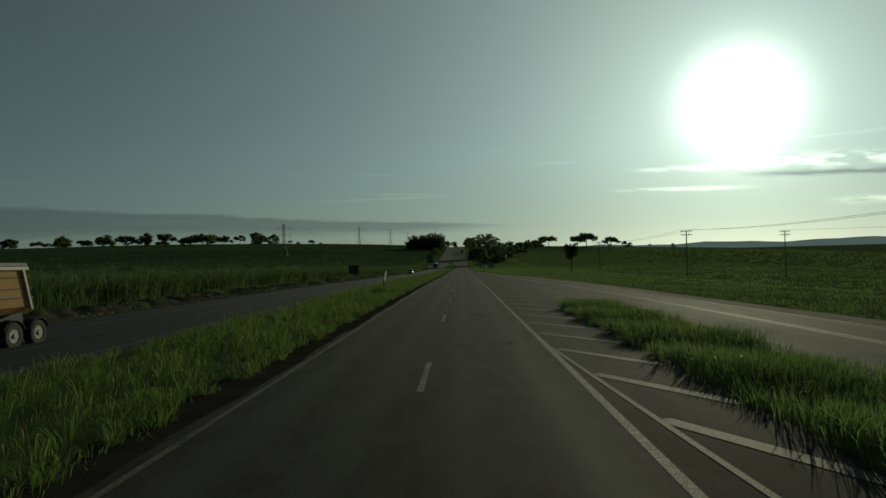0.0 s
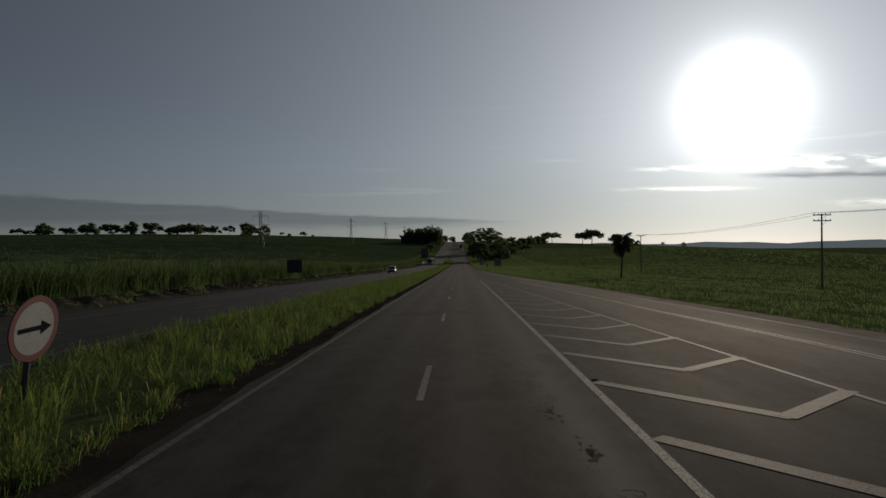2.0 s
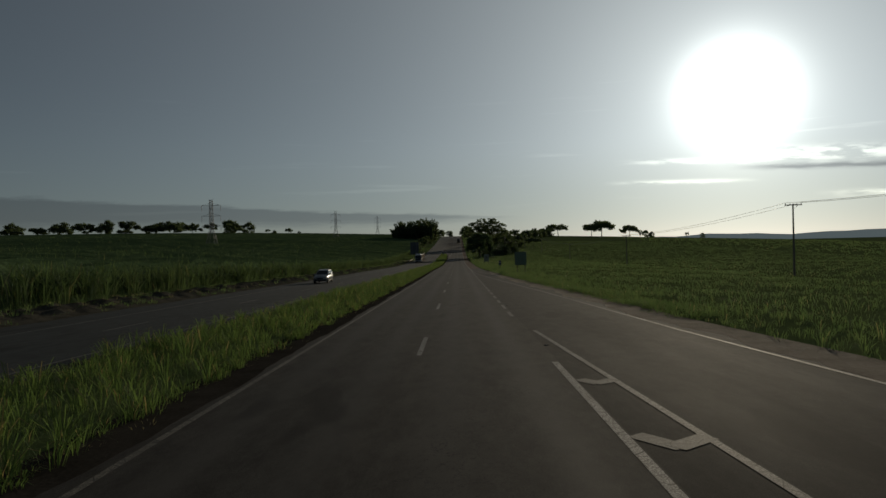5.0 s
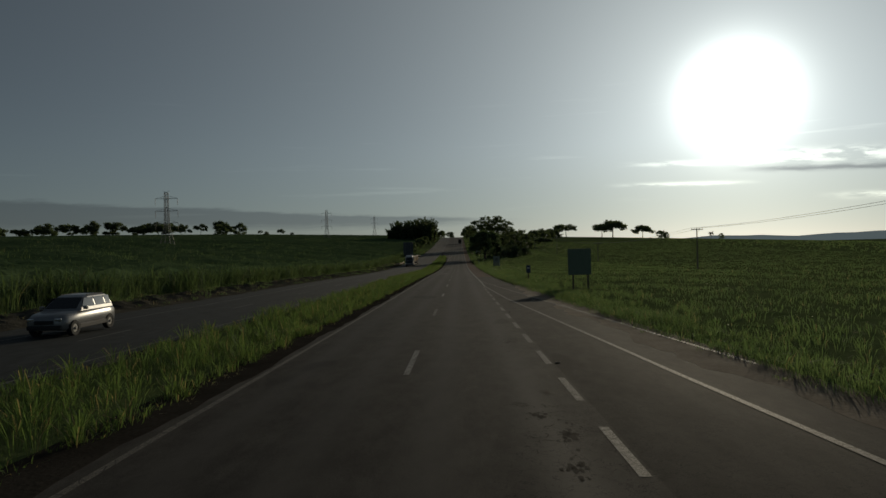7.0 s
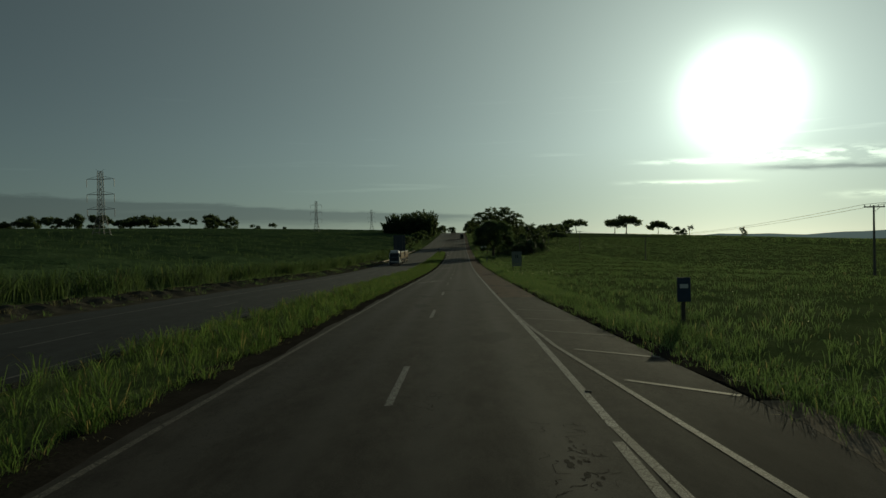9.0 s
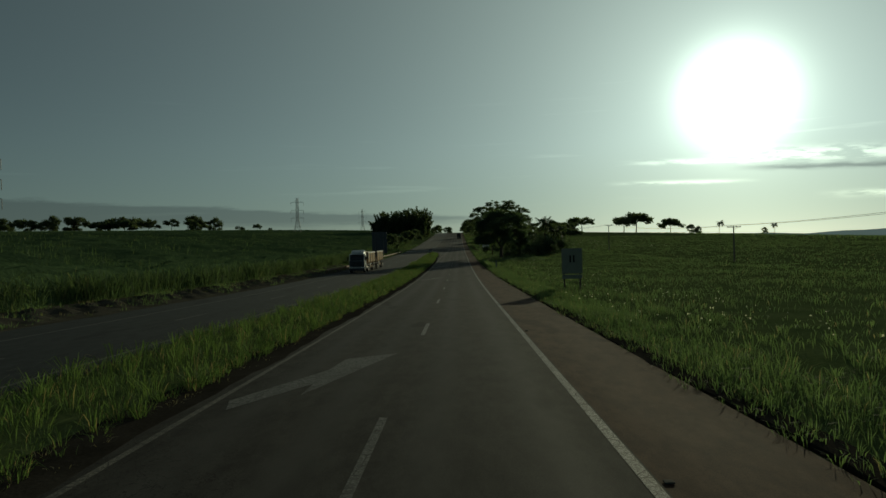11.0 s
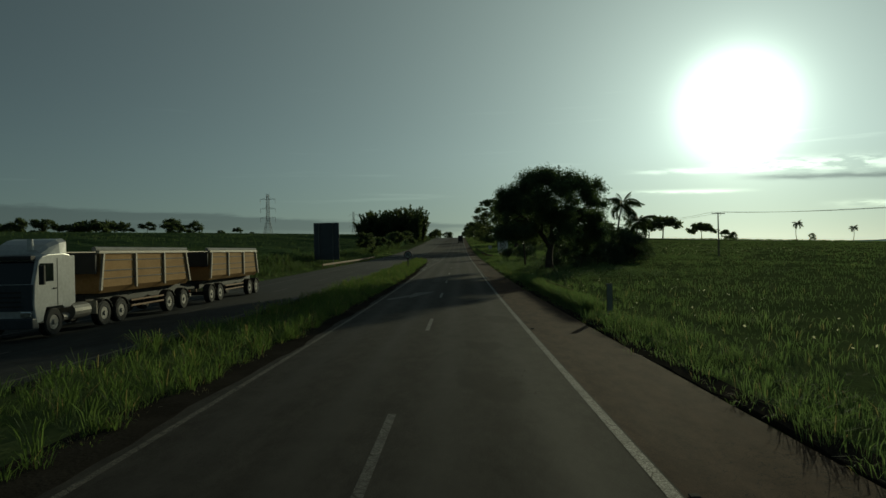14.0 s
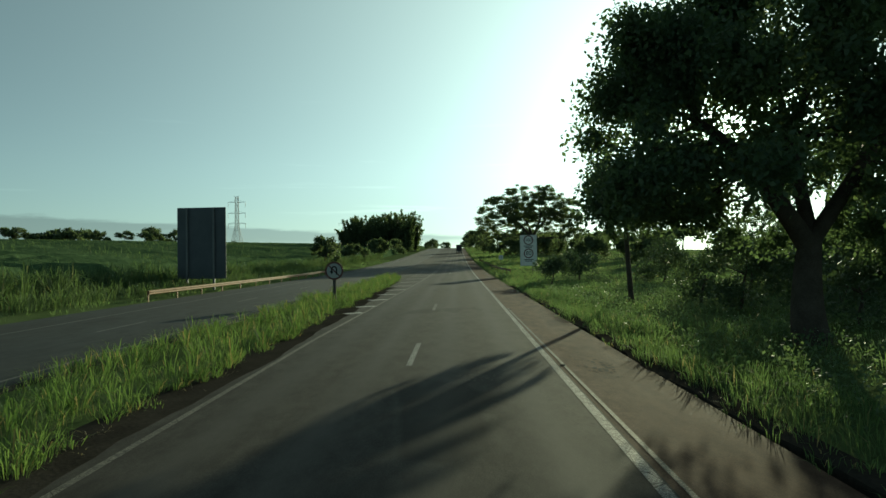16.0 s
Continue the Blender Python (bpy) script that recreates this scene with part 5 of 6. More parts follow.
# tree line on the western skyline: x, height, width, form
west_row = [(-945, 14, 20, 0), (-915, 13, 22, 0), (-880, 15, 24, 1), (-840, 11, 18, 0), (-805, 14, 26, 0), (-772, 16, 22, 0), (-745, 12, 18, 1), (-718, 16, 30, 0), (-690, 12, 20, 1), (-660, 15, 30, 0), (-632, 18, 26, 0), (-606, 13, 18, 1), (-582, 17, 26, 1), (-552, 12, 16, 1), (-528, 11, 22, 1), (-506, 15, 42, 1),
            (-476, 9, 8, 0), (-455, 13, 22, 1), (-435, 15, 15, 1), (-409, 18, 24, 0), (-385, 14, 22, 1), (-368, 15, 20, 0), (-340, 7, 7, 0)]
for j, (x, h, w, k) in enumerate(west_row):
    far_tree(x, 1225 + 30 * math.sin(j * 2.1), h * 1.42, w * (1.4 if k else 1.25), 191 + 3 * j, 0 if j in (0, 1, 5, 7, 10, 13, 19, 21) else 1)
for j, x in enumerate((-825, -790, -758, -704, -674, -645, -594, -540, -490, -396)):
    far_tree(x, 1240 + 20 * math.sin(j * 3.7), 11 + 3 * math.sin(j * 2.9), 20 + 6 * math.sin(j * 1.3), 260 + 3 * j, 1)
for j, (x, y, h, w, k) in enumerate(((-300, 1150, 7, 11, 0), (-262, 1100, 11, 12, 1), (-248, 1110, 6, 6, 0), (-66, 800, 9, 8, 0))):
    far_tree(x, y, h, w, 300 + 3 * j, k)
# trees along the road ahead
for j, (x, y, h, w, k) in enumerate(((-26.5, 545, 7.2, 6.5, 0), (-27.5, 556, 5.5, 7, 0), (-27, 585, 5, 8, 0), (-28, 640, 7, 10, 0), (-27, 700, 7, 9, 0), (-23, 985, 9, 13, 0), (-24, 1030, 9, 14, 0),
                                     (18, 640, 9, 12, 0), (26, 655, 10, 14, 0), (34, 645, 8, 13, 0), (42, 685, 9, 15, 0), (13, 690, 9, 10, 0), (14, 740, 11, 12, 0), (13, 800, 12, 13, 0), (13, 860, 13, 14, 0), (12, 930, 14, 14, 0), (13, 1010, 14, 16, 0), (8.5, 1075, 9, 12, 0), (-12, 1085, 9, 14, 0),
                                     (34, 520, 5.5, 9, 0), (42, 560, 6, 10, 0), (50, 640, 8, 12, 0), (60, 700, 7, 12, 0), (36, 575, 6, 10, 0), (58, 600, 6.5, 12, 1), (70, 760, 8, 16, 0), (82, 800, 8, 18, 0), (96, 850, 8, 18, 0), (64, 820, 9, 16, 0), (48, 760, 9, 14, 0), (110, 890, 7, 16, 0))):
    far_tree(x, y, h, w, 400 + 3 * j, k, label="dark green tree beside the highway")
# trees on the eastern fields
for j, (x, y, h, w, k) in enumerate(((95, 900, 11, 9, 0), (112, 915, 11, 20, 1), (130, 934, 16, 26, 1), (170, 925, 17, 24, 1), (184, 930, 23, 30, 1), (222, 940, 15, 24, 1), (240, 930, 9, 10, 0), (248, 935, 7, 10, 0), (300, 900, 7, 7, 0))):
    far_tree(x, y, h, w, 500 + 3 * j, k, "fine_leaf", "flat-topped tree on the eastern skyline")

# ---- things: signs, rails, poles ----


def at_ground(x, y, paved=False):
    return Vector((x, y, float(road_z(y) if paved else land_z(x, y)) - 0.08))


def round_sign(name, x, y, centre, radius, label, turn=0.0, lean=0.0, post=0.05, face="sign_white", ring="sign_red", tip=0.0):
    """A round sign on a post, with room for a symbol."""
    sign = tagged(new(name), label, "road sign")
    sign.matrix_basis = Matrix.Translation(at_ground(x, y)) @ pose(0, 0, 0, tip, lean, turn)
    part("post", rod(bmesh.new(), (0, 0.012 + post, 0), (0, 0.012 + post, centre + radius * 0.6), post, sides=10), MAT["post_wood"], sign)
    part("plate", disc(bmesh.new(), 0, 0.0, centre, radius, 0.012), MAT["panel_back"], sign)
    part("face", disc(bmesh.new(), 0, -0.012, centre, radius * 0.8, 0.008), MAT[face], sign)
    part("border", disc(bmesh.new(), 0, -0.012, centre, radius * 0.995, 0.01, inner=radius * 0.8), MAT[ring], sign, "red ring")
    return sign


keep_sign = round_sign("round_sign", -6.60, 59.7, 1.77, 0.56, "round white sign with red border and black arrow, in median grass", 86, -2.5, face="sign_dim_white", ring="sign_crimson", tip=9.0)
bm = bmesh.new()
box(bm, -0.36, 0.19, -0.024, -0.018, 1.73, 1.81)
tri = [bm.verts.new((px, -0.021, pz)) for px, pz in ((0.15, 1.65), (0.39, 1.77), (0.15, 1.89))]
tri2 = [bm.verts.new((v.co.x, -0.016, v.co.z)) for v in tri]
bm.faces.new(tri)
bm.faces.new(tri2[::-1])
for a in range(3):
    bm.faces.new((tri[a], tri2[a], tri2[(a + 1) % 3], tri[(a + 1) % 3]))
part("arrow", bm, MAT["sign_black"], keep_sign, "black arrow pointing right")

turn_sign = round_sign("round_sign", -6.55, 453.2, 2.0, 0.58, "dull round sign forbidding u-turns on a thick post, in median grass", 4, 0.0, 0.11, "sign_dim_white", "sign_dark_red")
part("slash", box(bmesh.new(), -0.46, 0.46, -0.0195, -0.0165, -0.04, 0.04, turn=Matrix.Translation((0, 0, 2.0)) @ pose(0, 0, 0, 0, 45, 0)), MAT["sign_dark_red"], turn_sign, "diagonal dark red bar")
bm = bmesh.new()
rod(bm, (0.15, -0.02, 1.76), (0.15, -0.02, 2.1), 0.045, sides=8)
steps = [(0.15 * math.cos(a), -0.02, 2.1 + 0.16 * math.sin(a)) for a in np.linspace(0, math.pi, 9)]
for a, b in zip(steps, steps[1:]):
    rod(bm, a, b, 0.045, sides=8)
rod(bm, (-0.15, -0.02, 2.1), (-0.15, -0.02, 1.95), 0.045, sides=8)
rod(bm, (-0.15, -0.02, 1.97), (-0.15, -0.02, 1.78), 0.12, 0.004, sides=8)
bmesh.ops.scale(bm, vec=(1, 0.15, 1), space=Matrix.Translation((0, 0.02, 0)), verts=bm.verts)
part("arrow", bm, MAT["sign_black"], turn_sign, "black u-turn arrow")


def letters(name, text, size, x, y, z, parent, mat):
    """Raised flat lettering that faces the oncoming traffic."""
    curve = bpy.data.curves.new(name, "FONT")
    curve.body, curve.size, curve.align_x, curve.align_y, curve.extrude = text, size, "CENTER", "CENTER", 0.004
    ob = new(name, curve)
    me = bpy.data.meshes.new_from_object(ob.evaluated_get(bpy.context.evaluated_depsgraph_get()))
    bpy.data.objects.remove(ob)
    me.materials.clear()
    me.materials.append(mat)
    made = new(name, me)
    made.parent = parent
    made.matrix_basis = pose(x, y, z, 90, 0, 0)
    return made


def plate_sign(name, x, y, w, z0, z1, label, posts=(0.0,), face="sign_white", back="panel_back", turn=0.0, facing=True):
    sign = tagged(new(name), label, "road sign")
    sign.matrix_basis = Matrix.Translation(at_ground(x, y)) @ pose(0, 0, 0, 0, 0, turn)
    for px in posts:
        part("post", box(bmesh.new(), px - 0.06, px + 0.06, 0.03, 0.15, 0.0, z1 - 0.15, 0.008), MAT["post_wood"], sign)
    part("panel", box(bmesh.new(), -w / 2, w / 2, -0.01, 0.02, z0, z1, 0.006), MAT[back], sign)
    if facing:
        part("face", box(bmesh.new(), -w / 2 + 0.02, w / 2 - 0.02, -0.018, -0.013, z0 + 0.02, z1 - 0.02), MAT[face], sign)
    return sign


speed = plate_sign("speed_limit_sign", 10.9, 499.5, 2.3, 1.25, 5.45, "tall white panel with two round speed limits, beside the verge", (0.55,))
for zc, text in ((4.75, "100"), (2.95, "80")):
    part("limit_ring", disc(bmesh.new(), 0, -0.022, zc, 0.66, 0.008, inner=0.52), MAT["sign_dark_red"], speed, "round dark red ring")
    letters("limit_number", text, 0.78 if len(text) == 2 else 0.6, 0, -0.024, zc, speed, MAT["sign_black"])
for zc in (3.9, 2.05):
    for k, ww in enumerate((1.3, 0.9)):
        part("text_bar", box(bmesh.new(), -ww / 2, ww / 2, -0.026, -0.019, zc - 0.2 * k, zc - 0.2 * k + 0.1), MAT["sign_black"], speed)

lane_sign = plate_sign("warning_sign", 10.3, 328.5, 1.62, 1.35, 3.35, "pale panel with two dark bars on thin posts, in verge grass", (-0.62, 0.62), "sign_grey")
for px in (-0.14, 0.14):
    part("symbol_bar", box(bmesh.new(), px - 0.06, px + 0.06, -0.026, -0.019, 2.25, 2.8), MAT["sign_black"], lane_sign)
part("lower_panel", box(bmesh.new(), -0.8, 0.8, -0.01, 0.02, 0.95, 1.27, 0.006), MAT["sign_grey"], lane_sign)

board_sign = plate_sign("direction_sign", 11.45, 227.8, 1.95, 1.25, 3.45, "large green panel on two posts, in verge grass", (-0.55, 0.7), "sign_green")

marker = plate_sign("kilometre_marker", 9.45, 249.2, 0.5, 0.95, 1.85, "small blue marker plate on a post, in verge grass", (0.0,), "sign_blue")
part("text_bar", box(bmesh.new(), -0.15, 0.15, -0.026, -0.019, 1.45, 1.6), MAT["sign_white"], marker)
plate_sign("marker_post", 7.75, 386.2, 0.26, 0.12, 1.42, "narrow dark marker plate standing in verge grass", (0.0,), "sign_grey")
small = plate_sign("warning_sign", 10.4, 548.0, 0.95, 1.4, 2.35, "small white plate with two dark bars beside the guardrail", (0.0,))
for px in (-0.16, 0.16):
    part("symbol_bar", box(bmesh.new(), px - 0.06, px + 0.06, -0.026, -0.019, 1.65, 2.1), MAT["sign_black"], small)

# an older panel seen from behind, at the foot of the cane
old_board = tagged(new("old_sign"), "dark sign panel seen from behind, against the cane", "road sign")
old_board.location = at_ground(-23.2, 140.0)
part("panel", box(bmesh.new(), -1.1, 1.1, 0, 0.04, 1.35, 3.25, 0.008), MAT["old_panel"], old_board)
for px in (-0.75, 0.75):
    part("post", box(bmesh.new(), px - 0.06, px + 0.06, -0.13, -0.01, 0, 3.2, 0.008), MAT["post_wood"], old_board)
for pz in (1.75, 2.75):
    part("rail", box(bmesh.new(), -1.08, 1.08, -0.014, -0.002, pz, pz + 0.07), MAT["old_panel"], old_board)

# the large panel beyond the other carriageway, seen from behind
board = tagged(new("large_sign"), "large dark sign panel seen from behind, beside the cane", "road sign")
board.location = at_ground(-22.95, 472.6)
part("panel", box(bmesh.new(), -2.32, 2.32, 0, 0.05, 1.05, 7.8, 0.01), MAT["panel_back"], board)
for px in (-1.35, 1.2):
    part("post", box(bmesh.new(), px - 0.09, px + 0.09, -0.2, -0.02, 0, 7.7, 0.01), MAT["tower_steel"], board)
for pz in (1.9, 3.4, 4.9, 6.4):
    part("rail", box(bmesh.new(), -2.3, 2.3, -0.016, -0.002, pz, pz + 0.09), MAT["panel_back"], board)


def guardrail(pts, label, sunk=0.0):
    """A W-beam rail on posts along a line of places on the ground."""
    rail = tagged(new("guardrail"), label, "guardrail", "guardrails")
    P = [Vector(p) for p in pts]
    profile = [(0.0, 0.42), (0.05, 0.47), (0.05, 0.53), (0.0, 0.575), (0.05, 0.62), (0.05, 0.68), (0.0, 0.73)]
    run = []
    for a, b in zip(P, P[1:]):
        n = max(1, int((b - a).length / 4))
        run += [a.lerp(b, i / n) for i in range(n)]
    run.append(P[-1])
    rail.location = (run[0].x, run[0].y, float(road_z(run[0].y)) - 0.05)
    V, Q = [], []
    m = len(profile)
    for j, p in enumerate(run):
        z = float(road_z(p.y)) - 0.05 - (sunk if j == len(run) - 1 else 0.0)
        for s in (0.0, 0.012):
            for px, pz in profile:
                V.append((p.x + px + s - rail.location.x, p.y - rail.location.y, z + pz - rail.location.z))
    for i in range(len(run) - 1):
        for s in (0, m):
            for j in range(m - 1):
                a = i * 2 * m + s + j
                Q.append((a, a + 1, a + 2 * m + 1, a + 2 * m))
        for j in (0, m - 1):
            a = i * 2 * m + j
            Q.append((a, a + m, a + 3 * m, a + 2 * m))
    part("beam", array_mesh("beam", V, None, MAT["steel"], Q), None, rail)
    for p in (run[:-1] if sunk else run):
        z = float(road_z(p.y)) - 0.05 - rail.location.z
        part("post", box(bmesh.new(), p.x - 0.1 - rail.location.x, p.x - rail.location.x, p.y - 0.06 - rail.location.y, p.y + 0.06 - rail.location.y, z - 0.1, z + 0.7), MAT["steel"], rail)


guardrail([(-20.3, 457.0), (-20.0, 470.0), (-19.7, 488.0), (-19.6, 512.0)], "galvanised guardrail beside the opposite carriageway")
guardrail([(-20.6, 383.0), (-20.2, 392.0), (-19.7, 404.0), (-19.7, 412.0)], "short galvanised guardrail catching the low sun")
guardrail([(8.7, 503.0), (8.0, 515.0), (7.6, 540.0), (7.4, 590.0)], "galvanised guardrail along the shoulder's edge")
guardrail([(7.38, 393.0), (7.22, 404.0), (7.0, 412.0)], "short guardrail at the verge, its far end sunk into grass", 0.5)


def utility_pole(x, y, h, arms, label):
    pole = tagged(new("utility_pole"), label, "utility pole", "utility poles")
    pole.location = at_ground(x, y)
    part("pole", rod(bmesh.new(), (0, 0, -0.2), (0, 0, h), 0.15, 0.09, 10), MAT["pole_wood"], pole)
    for k in range(arms):
        z = h - 0.25 - 0.75 * k
        arm = part("crossarm", box(bmesh.new(), -1.15, 1.15, -0.16, -0.06, z, z + 0.13, 0.01), MAT["pole_wood"], pole)
        for px in (-1.05, -0.45, 0.45, 1.05):
            part("insulator", rod(bmesh.new(), (px, -0.11, z + 0.13), (px, -0.11, z + 0.33), 0.055, 0.03, 8), MAT["insulator"], arm)
        part("brace", rod(bmesh.new(), (0, -0.1, z - 0.5), (0.6, -0.1, z), 0.02, sides=5), MAT["steel"], pole)
    return pole


POLES = [(47.6, 45.5), (47.6, 132.0), (46.6, 210.0), (47.4, 297.7), (47.2, 384.6), (47.1, 471.3), (47.0, 558.0), (46.8, 645.0)]
TOPS = [6.6, 6.05, 4.95, 1.9, -0.4, 2.6, 4.5, 8.0]
for (x, y), z in zip(POLES, TOPS):
    utility_pole(x, y, z - float(land_z(x, y)) + 0.08, 2 if y < 180 else 1, "weathered utility pole with crossarm in the field")
utility_pole(72.0, 140.5, 5.6 - float(land_z(72.0, 140.5)) + 0.08, 2, "weathered utility pole with two crossarms in the field")
for (xa, ya), (xb, yb), za, zb in zip(POLES, POLES[1:], TOPS, TOPS[1:]):
    for off in (-1.05, 1.05):
        t = np.linspace(0, 1, 18)
        line = np.stack([xa + off + (xb - xa) * t, ya + (yb - ya) * t, za + 0.12 + (zb - za) * t - 4 * 0.9 * t * (1 - t)], 1)
        v, q = tubes([(line, np.full(18, 0.022))], 5)
        tagged(new("power_cable", array_mesh("power_cable", v, None, MAT["cable"], q)), "thin sagging power cable between utility poles", "cable", "power cables")
for off in (-1.05, 0.45, 1.05):
    t = np.linspace(0, 1, 18)
    line = np.stack([72 + off + 95 * t, 140.5 - 90 * t, 5.7 + 1.2 * t - 4 * 0.8 * t * (1 - t)], 1)
    v, q = tubes([(line, np.full(18, 0.022))], 5)
    tagged(new("power_cable", array_mesh("power_cable", v, None, MAT["cable"], q)), "thin sagging power cable between utility poles", "cable", "power cables")


def pylon(x, y, top, arm=3.4):
    """A steel lattice tower with three pairs of arms."""
    base_z = float(land_z(x, y))
    h = top - base_z
    tower = tagged(new("transmission_pylon"), "steel lattice transmission pylon standing in the cane field", "pylon", "transmission pylons")
    tower.location = (x, y, base_z - 0.2)

    def half(z):
        return np.interp(z, [0, h * 0.40, h], [h * 0.105, h * 0.034, h * 0.026])

    bm = bmesh.new()
    levels = [0, 0.13, 0.24, 0.33, 0.40, 0.46, 0.53, 0.60, 0.67, 0.74, 0.82, 0.89, 1.0]
    corners = ((-1, -1), (1, -1), (1, 1), (-1, 1))
    for a, b in zip(levels, levels[1:]):
        za, zb = a * h, b * h
        wa, wb = half(za), half(zb)
        for k in range(4):
            (cx, cy), (dx, dy) = corners[k], corners[(k + 1) % 4]
            rod(bm, (cx * wa, cy * wa, za), (cx * wb, cy * wb, zb), 0.09, sides=4)
            rod(bm, (cx * wa, cy * wa, za), (dx * wb, dy * wb, zb), 0.05, sides=4)
            rod(bm, (dx * wa, dy * wa, za), (cx * wb, cy * wb, zb), 0.05, sides=4)
            rod(bm, (cx * wb, cy * wb, zb), (dx * wb, dy * wb, zb), 0.05, sides=4)
    part("lattice", bm, MAT["tower_steel"], tower)
    for level in (0.46, 0.67, 0.89):
        z, w = level * h, half(level * h)
        bm = bmesh.new()
        for s in (-1, 1):
            for cy in (-w, w):
                rod(bm, (s * w, cy, z), (s * arm, 0, z + 0.1), 0.07, sides=4)
            rod(bm, (s * w, 0, z + 1.2), (s * arm, 0, z + 0.1), 0.05, sides=4)
        one = part("crossarm", bm, MAT["tower_steel"], tower)
        for s in (-1, 1):
            part("insulator", rod(bmesh.new(), (s * arm, 0, z + 0.1), (s * arm, 0, z - 2.7), 0.09, sides=6), MAT["insulator"], one)
    bm = bmesh.new()
    for s in (-1, 1):
        rod(bm, (0, 0, h), (s * 1.6, 0, h + 0.8), 0.05, sides=4)
    part("peak", bm, MAT["tower_steel"], tower)


pylon(-124.7, 443.5, 26.5, 4.9)
pylon(-123.5, 767.0, 37.6, 4.9)
pylon(-122.0, 1092.0, 47.5, 4.9)
pylon(-120.0, 1420.0, 52.0, 4.9)

# ---- things: vehicles ----


def wheel(parent, x, y, r, w, name="wheel"):
    """A wheel with its axle along x."""
    hub = part(name, bmesh.ops.create_cone and rod(bmesh.new(), (x - w / 2 + 0.02, y, r), (x + w / 2 - 0.02, y, r), r * 0.52, sides=20), MAT["rim"], parent)
    bm = bmesh.new()
    sides, prof = 28, [(-w / 2, r * 0.55), (-w / 2, r * 0.9), (-w / 2 + 0.04, r), (w / 2 - 0.04, r), (w / 2, r * 0.9), (w / 2, r * 0.55)]
    rings = [[bm.verts.new((x + px, y + rr * math.cos(2 * math.pi * k / sides), r + rr * math.sin(2 * math.pi * k / sides))) for k in range(sides)] for px, rr in prof]
    for a in range(len(prof)):
        b = (a + 1) % len(prof)
        for k in range(sides):
            j = (k + 1) % sides
            bm.faces.new((rings[a][k], rings[a][j], rings[b][j], rings[b][k]))
    part("tyre", bm, MAT["rubber"], hub, "dusty black tyre")
    part("hub_cap", rod(bmesh.new(), (x + w / 2 - 0.03, y, r), (x + w / 2 + 0.03, y, r), r * 0.2, r * 0.15, 12), MAT["rim"], hub)
    return hub


def shell(bm, rings):
    """A closed skin through outlines of equal length."""
    R = [[bm.verts.new(p) for p in ring] for ring in rings]
    n = len(R[0])
    for a, b in zip(R, R[1:]):
        for k in range(n):
            bm.faces.new((a[k], a[(k + 1) % n], b[(k + 1) % n], b[k]))
    bm.faces.new(R[0][::-1])
    bm.faces.new(R[-1])
    return bm


def tipper(truck, y0, y1):
    """A ribbed tipper body with a rolled tarpaulin."""
    body = part("tipper_body", shell(bmesh.new(), [[(-1.28, y + k, 3.05), (-1.28, y + k * 0.3, 1.62), (-1.0, y, 1.35), (1.0, y, 1.35), (1.28, y + k * 0.3, 1.62), (1.28, y + k, 3.05)] for y, k in ((y0 + 0.75, -0.4), (y1 - 0.30, -0.55))]), MAT["tipper"], truck, "ochre steel tipper body")
    n = 3
    for k in range(n + 1):
        y = y0 + 0.42 + (y1 - y0 - 1.15) * k / n
        lean = -0.30 if k == n else 0.16 if k == 0 else 0.0
        for s in (-1, 1):
            a, b = (y - lean * 0.6, 1.5), (y + lean, 3.06)
            part("rib", shell(bmesh.new(), [[(s * 1.33 + q, a[0] - 0.06, a[1]), (s * 1.33 + q, a[0] + 0.06, a[1]), (s * 1.33 + q, b[0] + 0.06, b[1]), (s * 1.33 + q, b[0] - 0.06, b[1])] for q in (-0.05, 0.05)]), MAT["tipper_rib"], body)
    for z in (1.95, 2.3, 2.75):
        for s in (-1, 1):
            part("side_strip", box(bmesh.new(), s * 1.292 - 0.012, s * 1.292 + 0.012, y0 + 0.42, y1 - 0.62 + (2.75 - z) * 0.3, z, z + 0.045), MAT["chassis"], body)
    for s in (-1, 1):
        part("top_rail", box(bmesh.new(), s * 1.3 - 0.07, s * 1.3 + 0.07, y0 + 0.2, y1 - 0.72, 3.05, 3.17, 0.02), MAT["tipper_rib"], body)
    part("tarpaulin", rod(bmesh.new(), (1.2, y0 + 0.1, 3.24), (1.2, y1 - 0.7, 3.24), 0.10, sides=10), MAT["tarp"], truck, "rolled grey tarpaulin")
    part("front_guard", box(bmesh.new(), -1.25, 1.25, y0 + 0.1, y0 + 0.22, 2.2, 3.1, 0.02), MAT["chassis"], truck)
    part("chassis", box(bmesh.new(), -0.5, 0.5, y0 + 0.6, y1 + 0.1, 0.85, 1.3, 0.02), MAT["chassis"], truck)
    part("side_guard", box(bmesh.new(), 1.16, 1.22, y0 + 3.0, y1 - 3.4, 0.6, 0.68, 0.01), MAT["steel"], truck)
    part("side_guard", box(bmesh.new(), 1.16, 1.22, y0 + 3.0, y1 - 3.4, 0.85, 0.93, 0.01), MAT["steel"], truck)
    part("rear_bumper", box(bmesh.new(), -1.2, 1.2, y1 - 0.25, y1 - 0.12, 0.6, 0.75, 0.01), MAT["tipper_rib"], truck)
    for s in (-1, 1):
        part("tail_lamp", box(bmesh.new(), s * 1.0 - 0.14, s * 1.0 + 0.14, y1 - 0.12, y1 - 0.08, 0.82, 0.95, 0.01), MAT["red_lens"], truck)


